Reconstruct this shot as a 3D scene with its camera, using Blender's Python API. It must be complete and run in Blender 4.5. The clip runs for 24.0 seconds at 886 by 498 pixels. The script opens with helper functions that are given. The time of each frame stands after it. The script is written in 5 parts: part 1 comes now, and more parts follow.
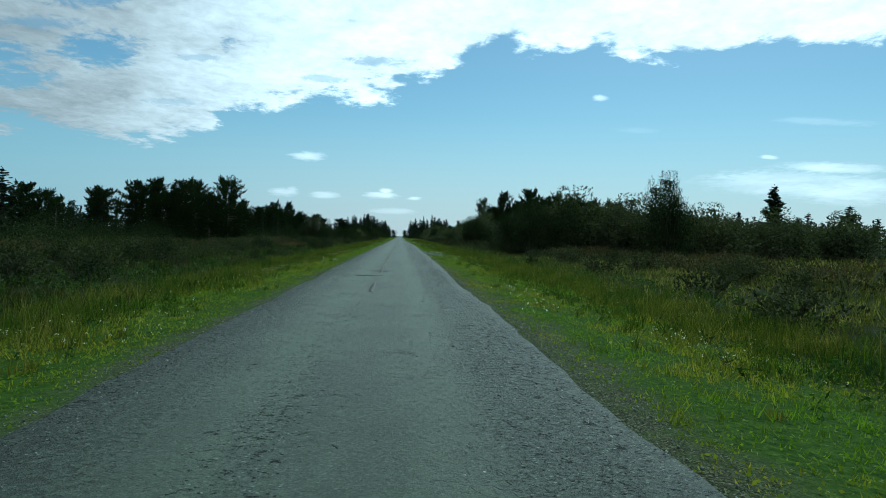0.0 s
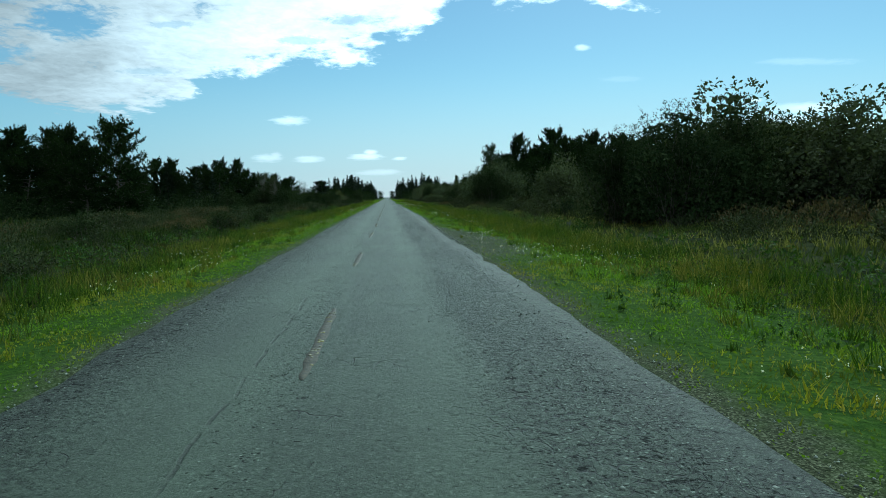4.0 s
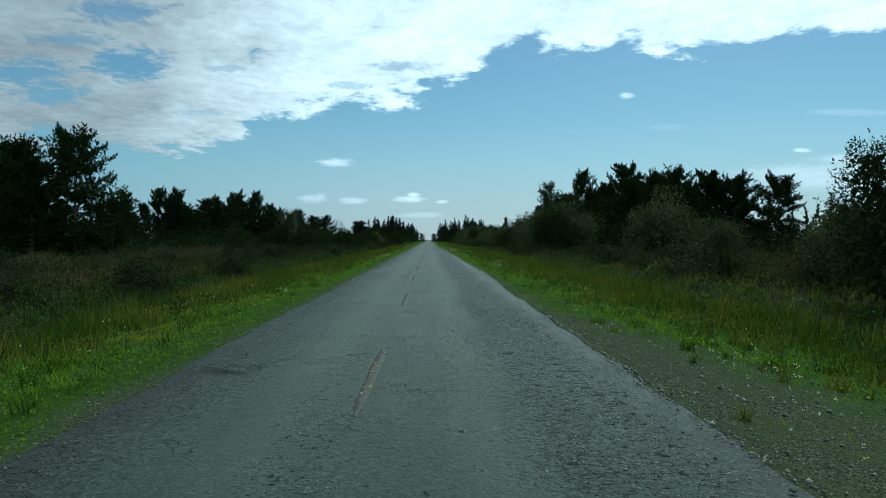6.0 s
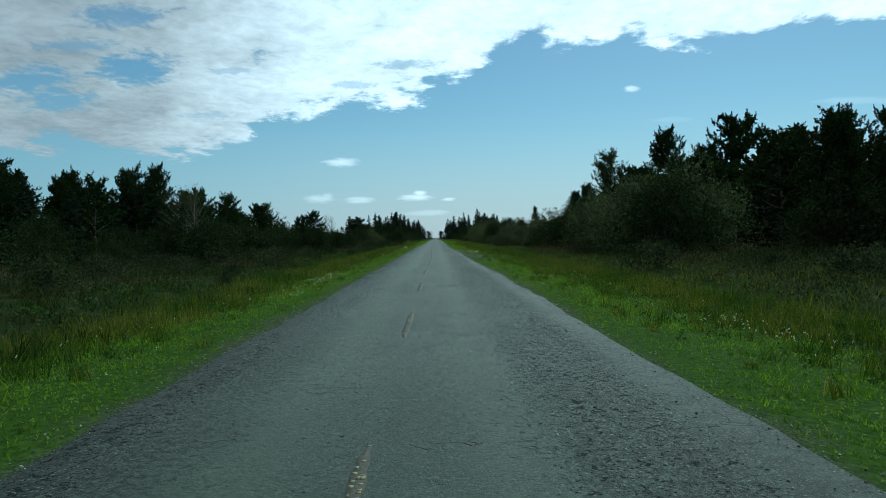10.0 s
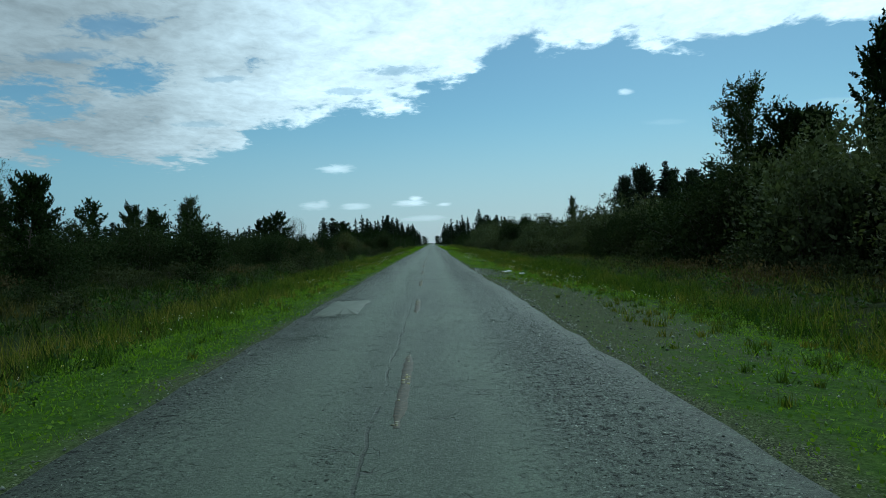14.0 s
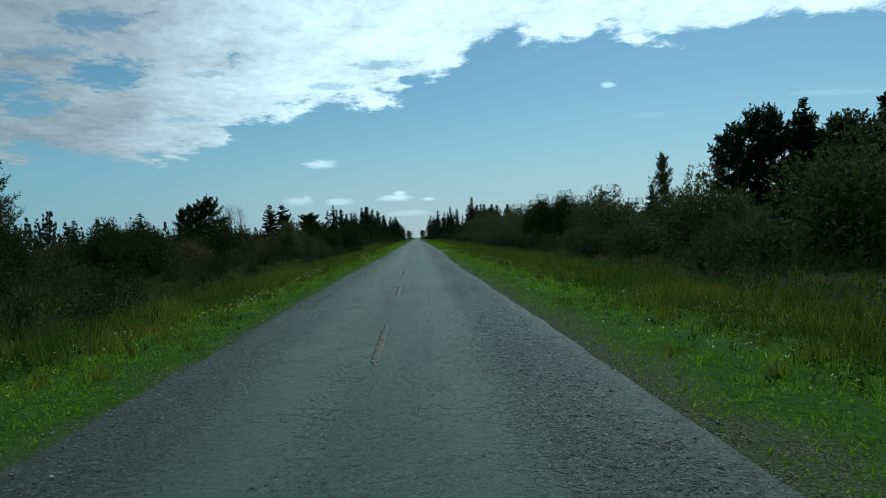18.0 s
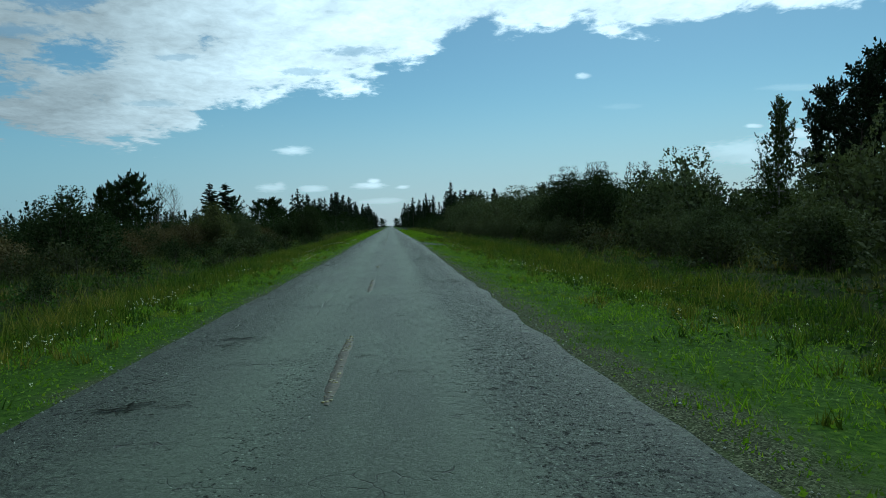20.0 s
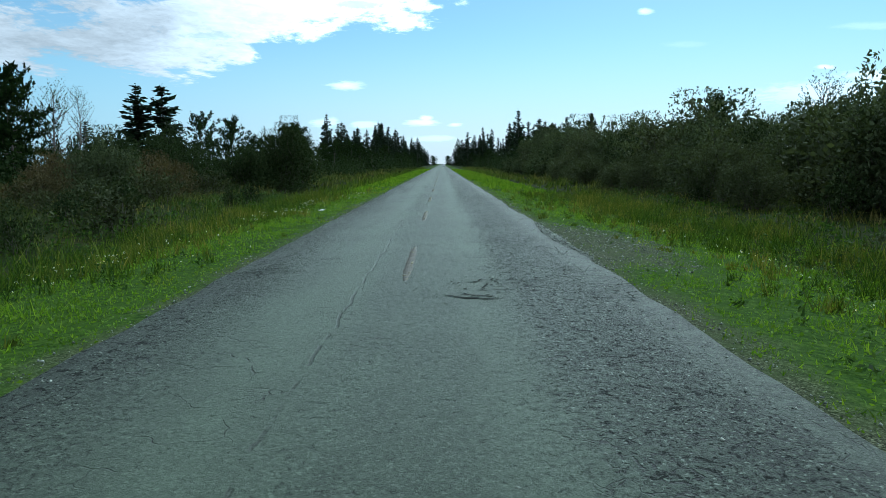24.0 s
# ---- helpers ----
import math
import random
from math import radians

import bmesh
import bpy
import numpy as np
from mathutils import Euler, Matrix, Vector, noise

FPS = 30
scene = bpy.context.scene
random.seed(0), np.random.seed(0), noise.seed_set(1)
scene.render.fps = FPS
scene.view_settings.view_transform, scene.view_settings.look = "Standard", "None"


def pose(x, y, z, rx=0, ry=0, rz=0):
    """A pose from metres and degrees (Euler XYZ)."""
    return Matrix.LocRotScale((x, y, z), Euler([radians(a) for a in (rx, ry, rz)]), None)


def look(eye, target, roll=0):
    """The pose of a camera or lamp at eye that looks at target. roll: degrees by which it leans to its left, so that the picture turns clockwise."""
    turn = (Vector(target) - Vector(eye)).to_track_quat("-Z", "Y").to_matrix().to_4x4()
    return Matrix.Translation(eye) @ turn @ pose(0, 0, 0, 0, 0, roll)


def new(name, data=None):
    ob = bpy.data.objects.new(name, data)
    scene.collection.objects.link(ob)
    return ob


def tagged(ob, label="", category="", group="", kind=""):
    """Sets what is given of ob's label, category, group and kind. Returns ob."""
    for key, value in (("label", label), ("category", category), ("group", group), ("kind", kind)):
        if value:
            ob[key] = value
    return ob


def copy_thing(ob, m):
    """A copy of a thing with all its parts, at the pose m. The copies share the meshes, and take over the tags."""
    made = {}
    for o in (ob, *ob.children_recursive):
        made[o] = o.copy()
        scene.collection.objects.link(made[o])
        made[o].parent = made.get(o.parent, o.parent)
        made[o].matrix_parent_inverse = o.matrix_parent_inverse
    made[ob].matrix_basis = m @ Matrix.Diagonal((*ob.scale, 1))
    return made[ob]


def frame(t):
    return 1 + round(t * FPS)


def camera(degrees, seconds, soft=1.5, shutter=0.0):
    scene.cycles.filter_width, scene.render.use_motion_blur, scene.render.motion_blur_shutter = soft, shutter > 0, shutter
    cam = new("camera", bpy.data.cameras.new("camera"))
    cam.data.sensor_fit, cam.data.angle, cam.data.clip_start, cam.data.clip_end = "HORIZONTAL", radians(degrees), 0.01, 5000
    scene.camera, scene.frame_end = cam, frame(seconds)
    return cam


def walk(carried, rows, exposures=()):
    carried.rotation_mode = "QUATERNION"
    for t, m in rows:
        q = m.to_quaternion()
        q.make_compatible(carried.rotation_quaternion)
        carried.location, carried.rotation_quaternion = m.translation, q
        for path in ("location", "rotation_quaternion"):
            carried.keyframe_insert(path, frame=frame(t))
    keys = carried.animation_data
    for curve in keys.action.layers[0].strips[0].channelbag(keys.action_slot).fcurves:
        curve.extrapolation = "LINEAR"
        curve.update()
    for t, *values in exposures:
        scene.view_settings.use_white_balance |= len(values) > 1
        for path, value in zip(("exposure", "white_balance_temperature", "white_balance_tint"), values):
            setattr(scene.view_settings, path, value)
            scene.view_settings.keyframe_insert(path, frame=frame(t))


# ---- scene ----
cam = camera(63.10, 24.0, soft=0.85)
EYE = 1.65
# seconds, metres to the right, metres ahead, then yaw, pitch and roll in degrees
ROWS = [
    (0.0, 0.05, 0.00, -3.45, -0.94, -1.61),
    (0.5, 0.05, 5.79, -1.97, -3.82, -2.16),
    (1.0, 0.04, 11.60, -2.98, -3.51, 0.07),
    (1.5, 0.03, 17.45, -4.27, -3.74, 0.65),
    (2.0, 0.02, 23.34, -7.47, -2.13, 1.86),
    (2.5, 0.03, 29.20, -7.43, -2.19, 1.70),
    (4.5, 0.05, 52.46, -3.24, -4.52, 0.72),
    (5.0, 0.04, 58.19, -1.93, -2.80, -0.46),
    (5.5, 0.03, 63.86, 1.02, -1.24, -1.82),
    (6.0, -0.01, 69.55, -1.15, -0.74, -0.22),
    (6.5, -0.02, 75.34, -0.14, -3.00, 1.19),
    (7.0, -0.04, 81.19, -0.37, -2.19, -0.30),
    (7.5, -0.06, 87.07, -1.04, -3.75, 0.83),
    (8.0, -0.07, 92.98, 2.37, -0.66, 0.44),
    (8.5, -0.06, 98.94, 2.50, -2.73, -0.87),
    (9.0, -0.03, 104.95, -0.20, -3.13, 1.02),
    (9.5, -0.03, 110.96, -0.38, -1.28, 1.51),
    (11.5, -0.03, 135.17, -1.45, -0.65, -1.96),
    (12.0, -0.02, 141.25, -0.56, -0.86, 0.85),
    (12.5, 0.00, 147.38, -2.50, -2.21, 0.78),
    (13.0, -0.03, 153.51, -2.38, -1.91, 0.92),
    (13.5, -0.03, 159.61, -2.23, -1.61, 2.37),
    (14.0, -0.02, 165.71, -0.86, -0.53, 1.77),
    (14.5, -0.01, 171.82, -0.83, -2.01, 0.13),
    (15.0, 0.02, 178.00, -0.65, -0.89, 0.54),
    (15.5, 0.02, 184.24, 0.15, -0.33, 2.05),
    (16.0, 0.03, 190.55, -1.88, -0.77, 2.05),
    (16.5, 0.02, 196.88, -1.95, -1.80, 1.59),
    (17.0, 0.01, 203.19, -0.60, -0.75, 1.21),
    (17.5, -0.01, 209.48, -1.72, -0.84, 2.47),
    (19.5, -0.02, 234.39, -3.47, -1.80, 1.14),
    (20.0, -0.01, 240.56, -4.11, -1.99, 1.68),
    (20.5, -0.02, 246.74, -1.86, 0.96, 2.55),
    (21.0, -0.01, 252.96, -2.08, -1.48, 2.29),
    (21.5, -0.03, 259.27, -1.30, -3.63, 1.43),
    (22.0, -0.01, 265.56, -2.12, -5.39, 0.79),
    (22.5, 0.05, 271.75, -0.90, -5.15, 3.48),
    (23.0, 0.03, 277.91, -2.41, -4.66, 3.86),
    (23.5, 0.02, 284.05, -0.35, -5.12, 1.44),
    (24.0, 0.03, 290.20, -0.05, -6.76, 0.37),
]


def aim(x, y, yaw, pitch, roll):
    return pose(x, y, EYE, 0, 0, yaw) @ pose(0, 0, 0, pitch) @ pose(0, 0, 0, 0, roll) @ pose(0, 0, 0, 90)


# the camera's own exposure, in stops
LIGHT = [(0.0, -0.48), (1.0, -0.02), (2.0, -0.27), (5.0, -0.30), (6.0, -0.66), (7.0, -0.34), (8.0, -0.60), (9.0, -0.58), (12.0, -0.74), (13.0, -0.56), (14.0, -0.70), (17.0, -0.76), (20.0, -0.72), (21.0, -1.00), (21.6, -0.32), (23.0, -0.22), (24.0, 0.0)]
walk(cam, [(t, aim(*r)) for t, *r in ROWS], [(t, e - 0.06, 5050, -11 if t < 21.3 else -6 if t < 23.5 else -2) for t, e in LIGHT])

# ---- sky, sun, exposure ----
SUN_AZ, SUN_EL = 24.0, 42.0        # degrees to the right of the road, above the horizon
scene.view_settings.exposure = 0.0

sun = new("sun", bpy.data.lights.new("sun", "SUN"))
sun.data.energy, sun.data.angle, sun.data.color = 3.0, radians(0.55), (1.0, 0.95, 0.86)
_s = Vector((math.sin(radians(SUN_AZ)) * math.cos(radians(SUN_EL)), math.cos(radians(SUN_AZ)) * math.cos(radians(SUN_EL)), math.sin(radians(SUN_EL))))
sun.matrix_basis = look((0, 0, 60), Vector((0, 0, 60)) - _s)

world = bpy.data.worlds.new("sky")
scene.world = world
world.use_nodes = True


class Nodes:
    """Short hand for building node trees."""

    def __init__(self, tree):
        self.tree = tree
        tree.nodes.clear()

    def put(self, kind, operation=None, use_clamp=None, interpolation_type=None, data_type=None, blend_type=None, feature=None):
        n = self.tree.nodes.new(kind)
        if operation:
            n.operation = operation
        if use_clamp:
            n.use_clamp = True
        if interpolation_type:
            n.interpolation_type = interpolation_type
        if data_type:
            n.data_type = data_type
        if blend_type:
            n.blend_type = blend_type
        if feature:
            n.feature = feature
        return n

    def link(self, a, b):
        self.tree.links.new(a, b)

    def val(self, socket, value):
        if hasattr(value, "is_linked"):
            self.link(value, socket)
        else:
            socket.default_value = value

    def math(self, op, a, b=0.0, c=0.0, clamp=False):
        n = self.put("ShaderNodeMath", operation=op, use_clamp=clamp)
        for s, v in zip(n.inputs, (a, b, c)):
            self.val(s, v)
        return n.outputs[0]

    def ramp(self, x, stops, mode="LINEAR"):
        n = self.put("ShaderNodeValToRGB")
        n.color_ramp.interpolation = mode
        e = n.color_ramp.elements
        while len(e) < len(stops):
            e.new(0.5)
        for el, (p, c) in zip(e, stops):
            el.position = p
            el.color = (c, c, c, 1) if isinstance(c, (int, float)) else (*c, 1)
        self.val(n.inputs[0], x)
        return n.outputs[0]

    def step(self, x, lo, hi):
        n = self.put("ShaderNodeMapRange", interpolation_type="SMOOTHSTEP")
        for i, v in enumerate((x, lo, hi, 0.0, 1.0)):
            self.val(n.inputs[i], v)
        return n.outputs[0]

    def noise(self, vec, scale, detail=4.0, rough=0.55, distort=0.0):
        n = self.put("ShaderNodeTexNoise")
        if vec is not None:
            self.link(vec, n.inputs["Vector"])
        n.inputs["Scale"].default_value = scale
        n.inputs["Detail"].default_value = detail
        n.inputs["Roughness"].default_value = rough
        n.inputs["Distortion"].default_value = distort
        return n.outputs[0]

    def mix(self, f, a, b, mode="MIX"):
        n = self.put("ShaderNodeMix", data_type="RGBA", blend_type=mode)
        self.val(n.inputs[0], f)
        for s, v in ((n.inputs[6], a), (n.inputs[7], b)):
            self.val(s, (*v, 1) if isinstance(v, tuple) and len(v) == 3 else v)
        return n.outputs[2]

    def comb(self, x, y, z):
        n = self.put("ShaderNodeCombineXYZ")
        for s, v in zip(n.inputs, (x, y, z)):
            self.val(s, v)
        return n.outputs[0]


def build_sky():
    k = Nodes(world.node_tree)
    sky = k.put("ShaderNodeTexSky")
    sky.sky_type, sky.sun_disc = "NISHITA", False
    sky.sun_elevation, sky.sun_rotation = radians(SUN_EL), radians(SUN_AZ)
    sky.air_density, sky.dust_density, sky.ozone_density, sky.altitude = 1.0, 0.35, 1.8, 50
    co = k.put("ShaderNodeTexCoord").outputs["Generated"]
    sep = k.put("ShaderNodeSeparateXYZ")
    k.link(co, sep.inputs[0])
    x, y, z = sep.outputs
    ahead = k.math("MAXIMUM", y, 0.05)
    u, v = k.math("DIVIDE", x, ahead), k.math("DIVIDE", z, ahead)
    zz = k.math("MAXIMUM", z, 0.02)
    deep = k.math("ADD", zz, 0.10)
    flat = k.comb(k.math("DIVIDE", x, deep), k.math("DIVIDE", y, deep), 0.0)      # place on a level layer of cloud
    stretched = k.put("ShaderNodeMapping")
    k.link(flat, stretched.inputs[0])
    stretched.inputs["Scale"].default_value = (1.0, 0.8, 1.0)
    stretched.inputs["Location"].default_value = (3.1, 1.7, 0.0)
    big = k.noise(stretched.outputs[0], 1.3, 5, 0.6, 0.3)
    fine = k.noise(stretched.outputs[0], 5.5, 6, 0.62, 0.5)
    wisp = k.noise(stretched.outputs[0], 16.0, 5, 0.65, 0.4)
    # lower rim of the cloud field, as height over distance along the bearing
    edge_stops = [(-0.70, 0.165), (-0.56, 0.135), (-0.40, 0.121), (-0.27, 0.128), (-0.235, 0.165), (-0.15, 0.180), (-0.02, 0.194), (0.02, 0.225),
                  (0.10, 0.256), (0.17, 0.275), (0.27, 0.281), (0.31, 0.262), (0.43, 0.264), (0.55, 0.296), (0.70, 0.305)]
    rim = k.ramp(k.math("MULTIPLY_ADD", u, 0.5, 0.5), [(0.5 + 0.5 * a, b) for a, b in edge_stops])
    inside = k.math("SUBTRACT", k.math("SUBTRACT", v, rim), 0.006)
    lumps = k.noise(stretched.outputs[0], 3.0, 7, 0.54, 0.35)
    away = k.step(u, -0.18, -0.52)
    base = k.math("MINIMUM", k.math("MULTIPLY", inside, 7.0), k.math("MULTIPLY_ADD", away, 0.05, 0.20))
    base = k.math("MAXIMUM", base, -0.6)
    amount = k.math("ADD", base, k.math("MULTIPLY_ADD", k.math("SUBTRACT", wisp, 0.5), 0.30, lumps))
    thread = wisp
    cover = k.step(amount, 0.42, 0.56)

    def patch(cu, cv, ru, rv, ragged, lo, hi):
        du, dv = k.math("DIVIDE", k.math("SUBTRACT", u, cu), ru), k.math("DIVIDE", k.math("SUBTRACT", v, cv), rv)
        d = k.math("SQRT", k.math("ADD", k.math("MULTIPLY", du, du), k.math("MULTIPLY", dv, dv)))
        d = k.math("MULTIPLY_ADD", k.math("SUBTRACT", thread, 0.5), ragged * 1.3, k.math("MULTIPLY_ADD", k.math("SUBTRACT", fine, 0.5), ragged, d))
        return k.step(d, hi, lo)

    for cu, cv, ru, rv, a in ((-0.410, 0.240, 0.050, 0.020, 1.0), (-0.555, 0.226, 0.060, 0.018, 0.95), (-0.515, 0.197, 0.050, 0.012, 0.9), (-0.435, 0.312, 0.055, 0.014, 0.8), (-0.50, 0.272, 0.06, 0.008, 0.6),
                              (-0.04, 0.240, 0.034, 0.006, 0.55), (-0.105, 0.213, 0.028, 0.005, 0.45), (-0.279, 0.234, 0.024, 0.004, 0.4), (-0.318, 0.172, 0.034, 0.005, 0.35)):
        hole = patch(cu, cv, ru * 1.15, rv * 1.2, 1.6, 0.45, 1.2)
        cover = k.math("MULTIPLY", cover, k.math("MULTIPLY_ADD", hole, -a, 1.0))
    for cu, cv, ru, rv, a in ((-0.129, 0.106, 0.021, 0.0062, 0.6), (0.274, 0.2015, 0.010, 0.0040, 0.6), (-0.160, 0.056, 0.018, 0.006, 0.5), (-0.150, 0.060, 0.008, 0.004, 0.5), (-0.105, 0.0535, 0.019, 0.0045, 0.45),
                              (-0.028, 0.0555, 0.022, 0.0045, 0.65), (-0.021, 0.0615, 0.009, 0.0042, 0.75), (0.019, 0.0525, 0.009, 0.0028, 0.5), (-0.01, 0.034, 0.03, 0.004, 0.3), (0.62, 0.115, 0.075, 0.008, 0.55), (0.55, 0.09, 0.11, 0.018, 0.45), (0.64, 0.085, 0.10, 0.020, 0.5),
                              (0.521, 0.127, 0.012, 0.003, 0.6), (0.60, 0.180, 0.07, 0.005, 0.15), (0.335, 0.158, 0.03, 0.004, 0.08)):
        cover = k.math("MAXIMUM", cover, k.math("MULTIPLY", patch(cu, cv, ru, rv, 1.1, 0.35, 1.35), a))
    # other cloud goes on overhead and behind
    behind = k.math("MULTIPLY", k.step(big, 0.46, 0.60), k.step(y, 0.25, 0.0))
    cover = k.math("MAXIMUM", cover, k.math("MULTIPLY", behind, 0.25))
    cover = k.math("MULTIPLY", cover, k.step(z, 0.0, 0.03), clamp=True)
    body = k.math("MULTIPLY_ADD", k.math("SUBTRACT", lumps, 0.5), 1.0, k.math("MULTIPLY_ADD", k.math("SUBTRACT", wisp, 0.5), 0.65, 1.04))
    body = k.math("MULTIPLY", body, k.math("MULTIPLY_ADD", k.step(u, -0.04, -0.50), -0.60, 1.0))      # less light away from the sun
    white = k.mix(1.0, k.comb(18.4, 18.6, 18.6), body, "MULTIPLY")
    tint = k.mix(1.0, sky.outputs[0], (1.21, 1.31, 1.20), "MULTIPLY")
    haze = k.math("MULTIPLY", k.step(z, 0.18, 0.0), 0.66)
    tint = k.mix(haze, tint, k.mix(k.step(u, -0.60, 0.05), (5.0, 7.2, 9.4), (8.8, 9.2, 10.8)))
    col = k.mix(cover, tint, white)
    bg = k.put("ShaderNodeBackground")
    k.link(col, bg.inputs[0])
    bg.inputs[1].default_value = 0.085
    k.link(bg.outputs[0], k.put("ShaderNodeOutputWorld").inputs[0])


build_sky()


# ---- materials ----
def material(name, make, gloss=0.5, bump=None, rough=0.7, metal=0.0, through_light=0.0, soft=0.0):
    m = bpy.data.materials.new(name)
    m.use_nodes = True
    k = Nodes(m.node_tree)
    co = k.put("ShaderNodeTexCoord").outputs["Object"]
    pos = k.put("ShaderNodeNewGeometry").outputs["Position"]
    p = k.put("ShaderNodeBsdfPrincipled")
    made = make(k, co, pos)
    colour, height, roughness = made if isinstance(made, tuple) else (made, None, None)
    k.val(p.inputs["Base Color"], colour)
    k.val(p.inputs["Roughness"], rough if roughness is None else roughness)
    p.inputs["Specular IOR Level"].default_value = gloss
    p.inputs["Metallic"].default_value = metal
    if height is not None:
        b = k.put("ShaderNodeBump")
        b.inputs["Strength"].default_value, b.inputs["Distance"].default_value = bump or (0.6, 0.02)
        k.link(height, b.inputs["Height"])
        k.link(b.outputs[0], p.inputs["Normal"])
    up = None
    if soft:      # many fine blades together take the light like one soft mat
        add = k.put("ShaderNodeVectorMath", operation="SCALE")
        k.link(k.put("ShaderNodeNewGeometry").outputs["Normal"], add.inputs[0])
        add.inputs["Scale"].default_value = 1.0 - soft
        both = k.put("ShaderNodeVectorMath", operation="ADD")
        k.link(add.outputs[0], both.inputs[0])
        both.inputs[1].default_value = (0.0, 0.0, soft)
        nrm = k.put("ShaderNodeVectorMath", operation="NORMALIZE")
        k.link(both.outputs[0], nrm.inputs[0])
        up = nrm.outputs[0]
        k.link(up, p.inputs["Normal"])
    out = k.put("ShaderNodeOutputMaterial")
    if through_light:
        t = k.put("ShaderNodeBsdfTranslucent")
        glow = k.mix(1.0, colour, (1.25, 1.35, 0.55), "MULTIPLY")
        k.link(glow, t.inputs[0])
        mx = k.put("ShaderNodeMixShader")
        mx.inputs[0].default_value = through_light
        k.link(p.outputs[0], mx.inputs[1])
        k.link(t.outputs[0], mx.inputs[2])
        k.link(mx.outputs[0], out.inputs[0])
    else:
        k.link(p.outputs[0], out.inputs[0])
    return m


def island(k):
    return k.put("ShaderNodeNewGeometry").outputs["Random Per Island"]


def leafy(dark, mid, light, patch=0.25):
    def make(k, co, pos):
        r = island(k)
        c = k.ramp(r, [(0.0, dark), (0.5, mid), (1.0, light)])
        o = k.put("ShaderNodeObjectInfo").outputs["Random"]
        c = k.mix(k.math("MULTIPLY", o, 0.35), c, (mid[0] * 1.5, mid[1] * 1.1, mid[2] * 1.1))
        n = k.noise(pos, patch, 2)
        return k.mix(k.math("MULTIPLY", k.step(n, 0.35, 0.65), 0.45), c, dark)
    return make


def asphalt(k, co, pos):
    sep = k.put("ShaderNodeSeparateXYZ")
    k.link(pos, sep.inputs[0])
    x, y = sep.outputs[0], sep.outputs[1]
    long = k.put("ShaderNodeMapping")
    k.link(pos, long.inputs[0])
    long.inputs["Scale"].default_value = (1.0, 0.12, 1.0)
    streak = k.noise(long.outputs[0], 1.6, 4, 0.6)
    blotch = k.noise(pos, 0.35, 4, 0.6)
    grain = k.noise(pos, 34.0, 6, 0.8)
    lump = k.noise(pos, 13.0, 6, 0.8)
    stone = k.put("ShaderNodeTexVoronoi", feature="F1")
    k.link(pos, stone.inputs["Vector"])
    stone.inputs["Scale"].default_value = 58.0
    tone = k.math("MULTIPLY_ADD", blotch, 0.35, k.math("MULTIPLY_ADD", streak, 0.35, k.math("MULTIPLY", lump, 0.3)))
    c = k.ramp(tone, [(0.36, (0.026, 0.037, 0.024)), (0.5, (0.042, 0.058, 0.037)), (0.64, (0.065, 0.090, 0.058))])
    chips = k.ramp(stone.outputs["Color"], [(0.15, (0.007, 0.010, 0.007)), (0.6, (0.042, 0.056, 0.040)), (0.92, (0.175, 0.215, 0.16))])
    c = k.mix(0.24, c, chips)
    # ravelled places: pits where the stone has gone, more towards the sides and in one lane
    lost = k.math("MULTIPLY_ADD", k.step(k.math("ABSOLUTE", k.math("SUBTRACT", x, 1.4)), 1.1, 0.3), 0.09, k.math("MULTIPLY", k.step(k.math("ABSOLUTE", k.math("ADD", x, 2.5)), 0.9, 0.2), 0.10))
    lost = k.math("ADD", lost, k.math("MULTIPLY", k.math("SUBTRACT", k.noise(long.outputs[0], 0.8, 3), 0.5), 0.25))
    pits = k.step(k.math("SUBTRACT", lump, lost), 0.40, 0.32)
    c = k.mix(k.math("MULTIPLY", pits, 0.5), c, (0.016, 0.020, 0.014))
    proud = k.math("MULTIPLY", k.step(grain, 0.56, 0.68), k.step(lost, -0.02, 0.08))
    c = k.mix(k.math("MULTIPLY", proud, 0.35), c, (0.13, 0.15, 0.12))
    # wheel tracks polished lighter, ravelled edges rougher
    off = k.math("ABSOLUTE", k.math("SUBTRACT", k.math("ABSOLUTE", k.math("ADD", x, 0.35)), 0.95))
    track = k.math("MULTIPLY", k.step(off, 0.60, 0.1), 0.36)
    c = k.mix(track, c, (0.071, 0.096, 0.063))
    side = k.step(k.math("ADD", k.math("ABSOLUTE", k.math("ADD", x, 0.4)), k.math("MULTIPLY", k.math("SUBTRACT", k.noise(long.outputs[0], 0.9, 4), 0.5), 0.9)), 1.75, 2.45)
    c = k.mix(k.math("MULTIPLY", side, k.math("MULTIPLY", k.step(k.noise(pos, 4.0, 4, 0.7), 0.38, 0.58), 0.6)), c, k.ramp(stone.outputs["Color"], [(0.25, (0.005, 0.007, 0.004)), (0.7, (0.018, 0.025, 0.015)), (0.92, (0.115, 0.145, 0.095))]))
    # fine cracks: cells of two sizes, only in worn stretches
    warp = k.put("ShaderNodeVectorMath", operation="ADD")
    wn = k.put("ShaderNodeTexNoise")
    k.link(pos, wn.inputs["Vector"])
    wn.inputs["Scale"].default_value = 2.2
    sc = k.put("ShaderNodeVectorMath", operation="SCALE")
    k.link(wn.outputs["Color"], sc.inputs[0])
    sc.inputs["Scale"].default_value = 0.5
    k.link(pos, warp.inputs[0])
    k.link(sc.outputs[0], warp.inputs[1])
    crack = 0.0
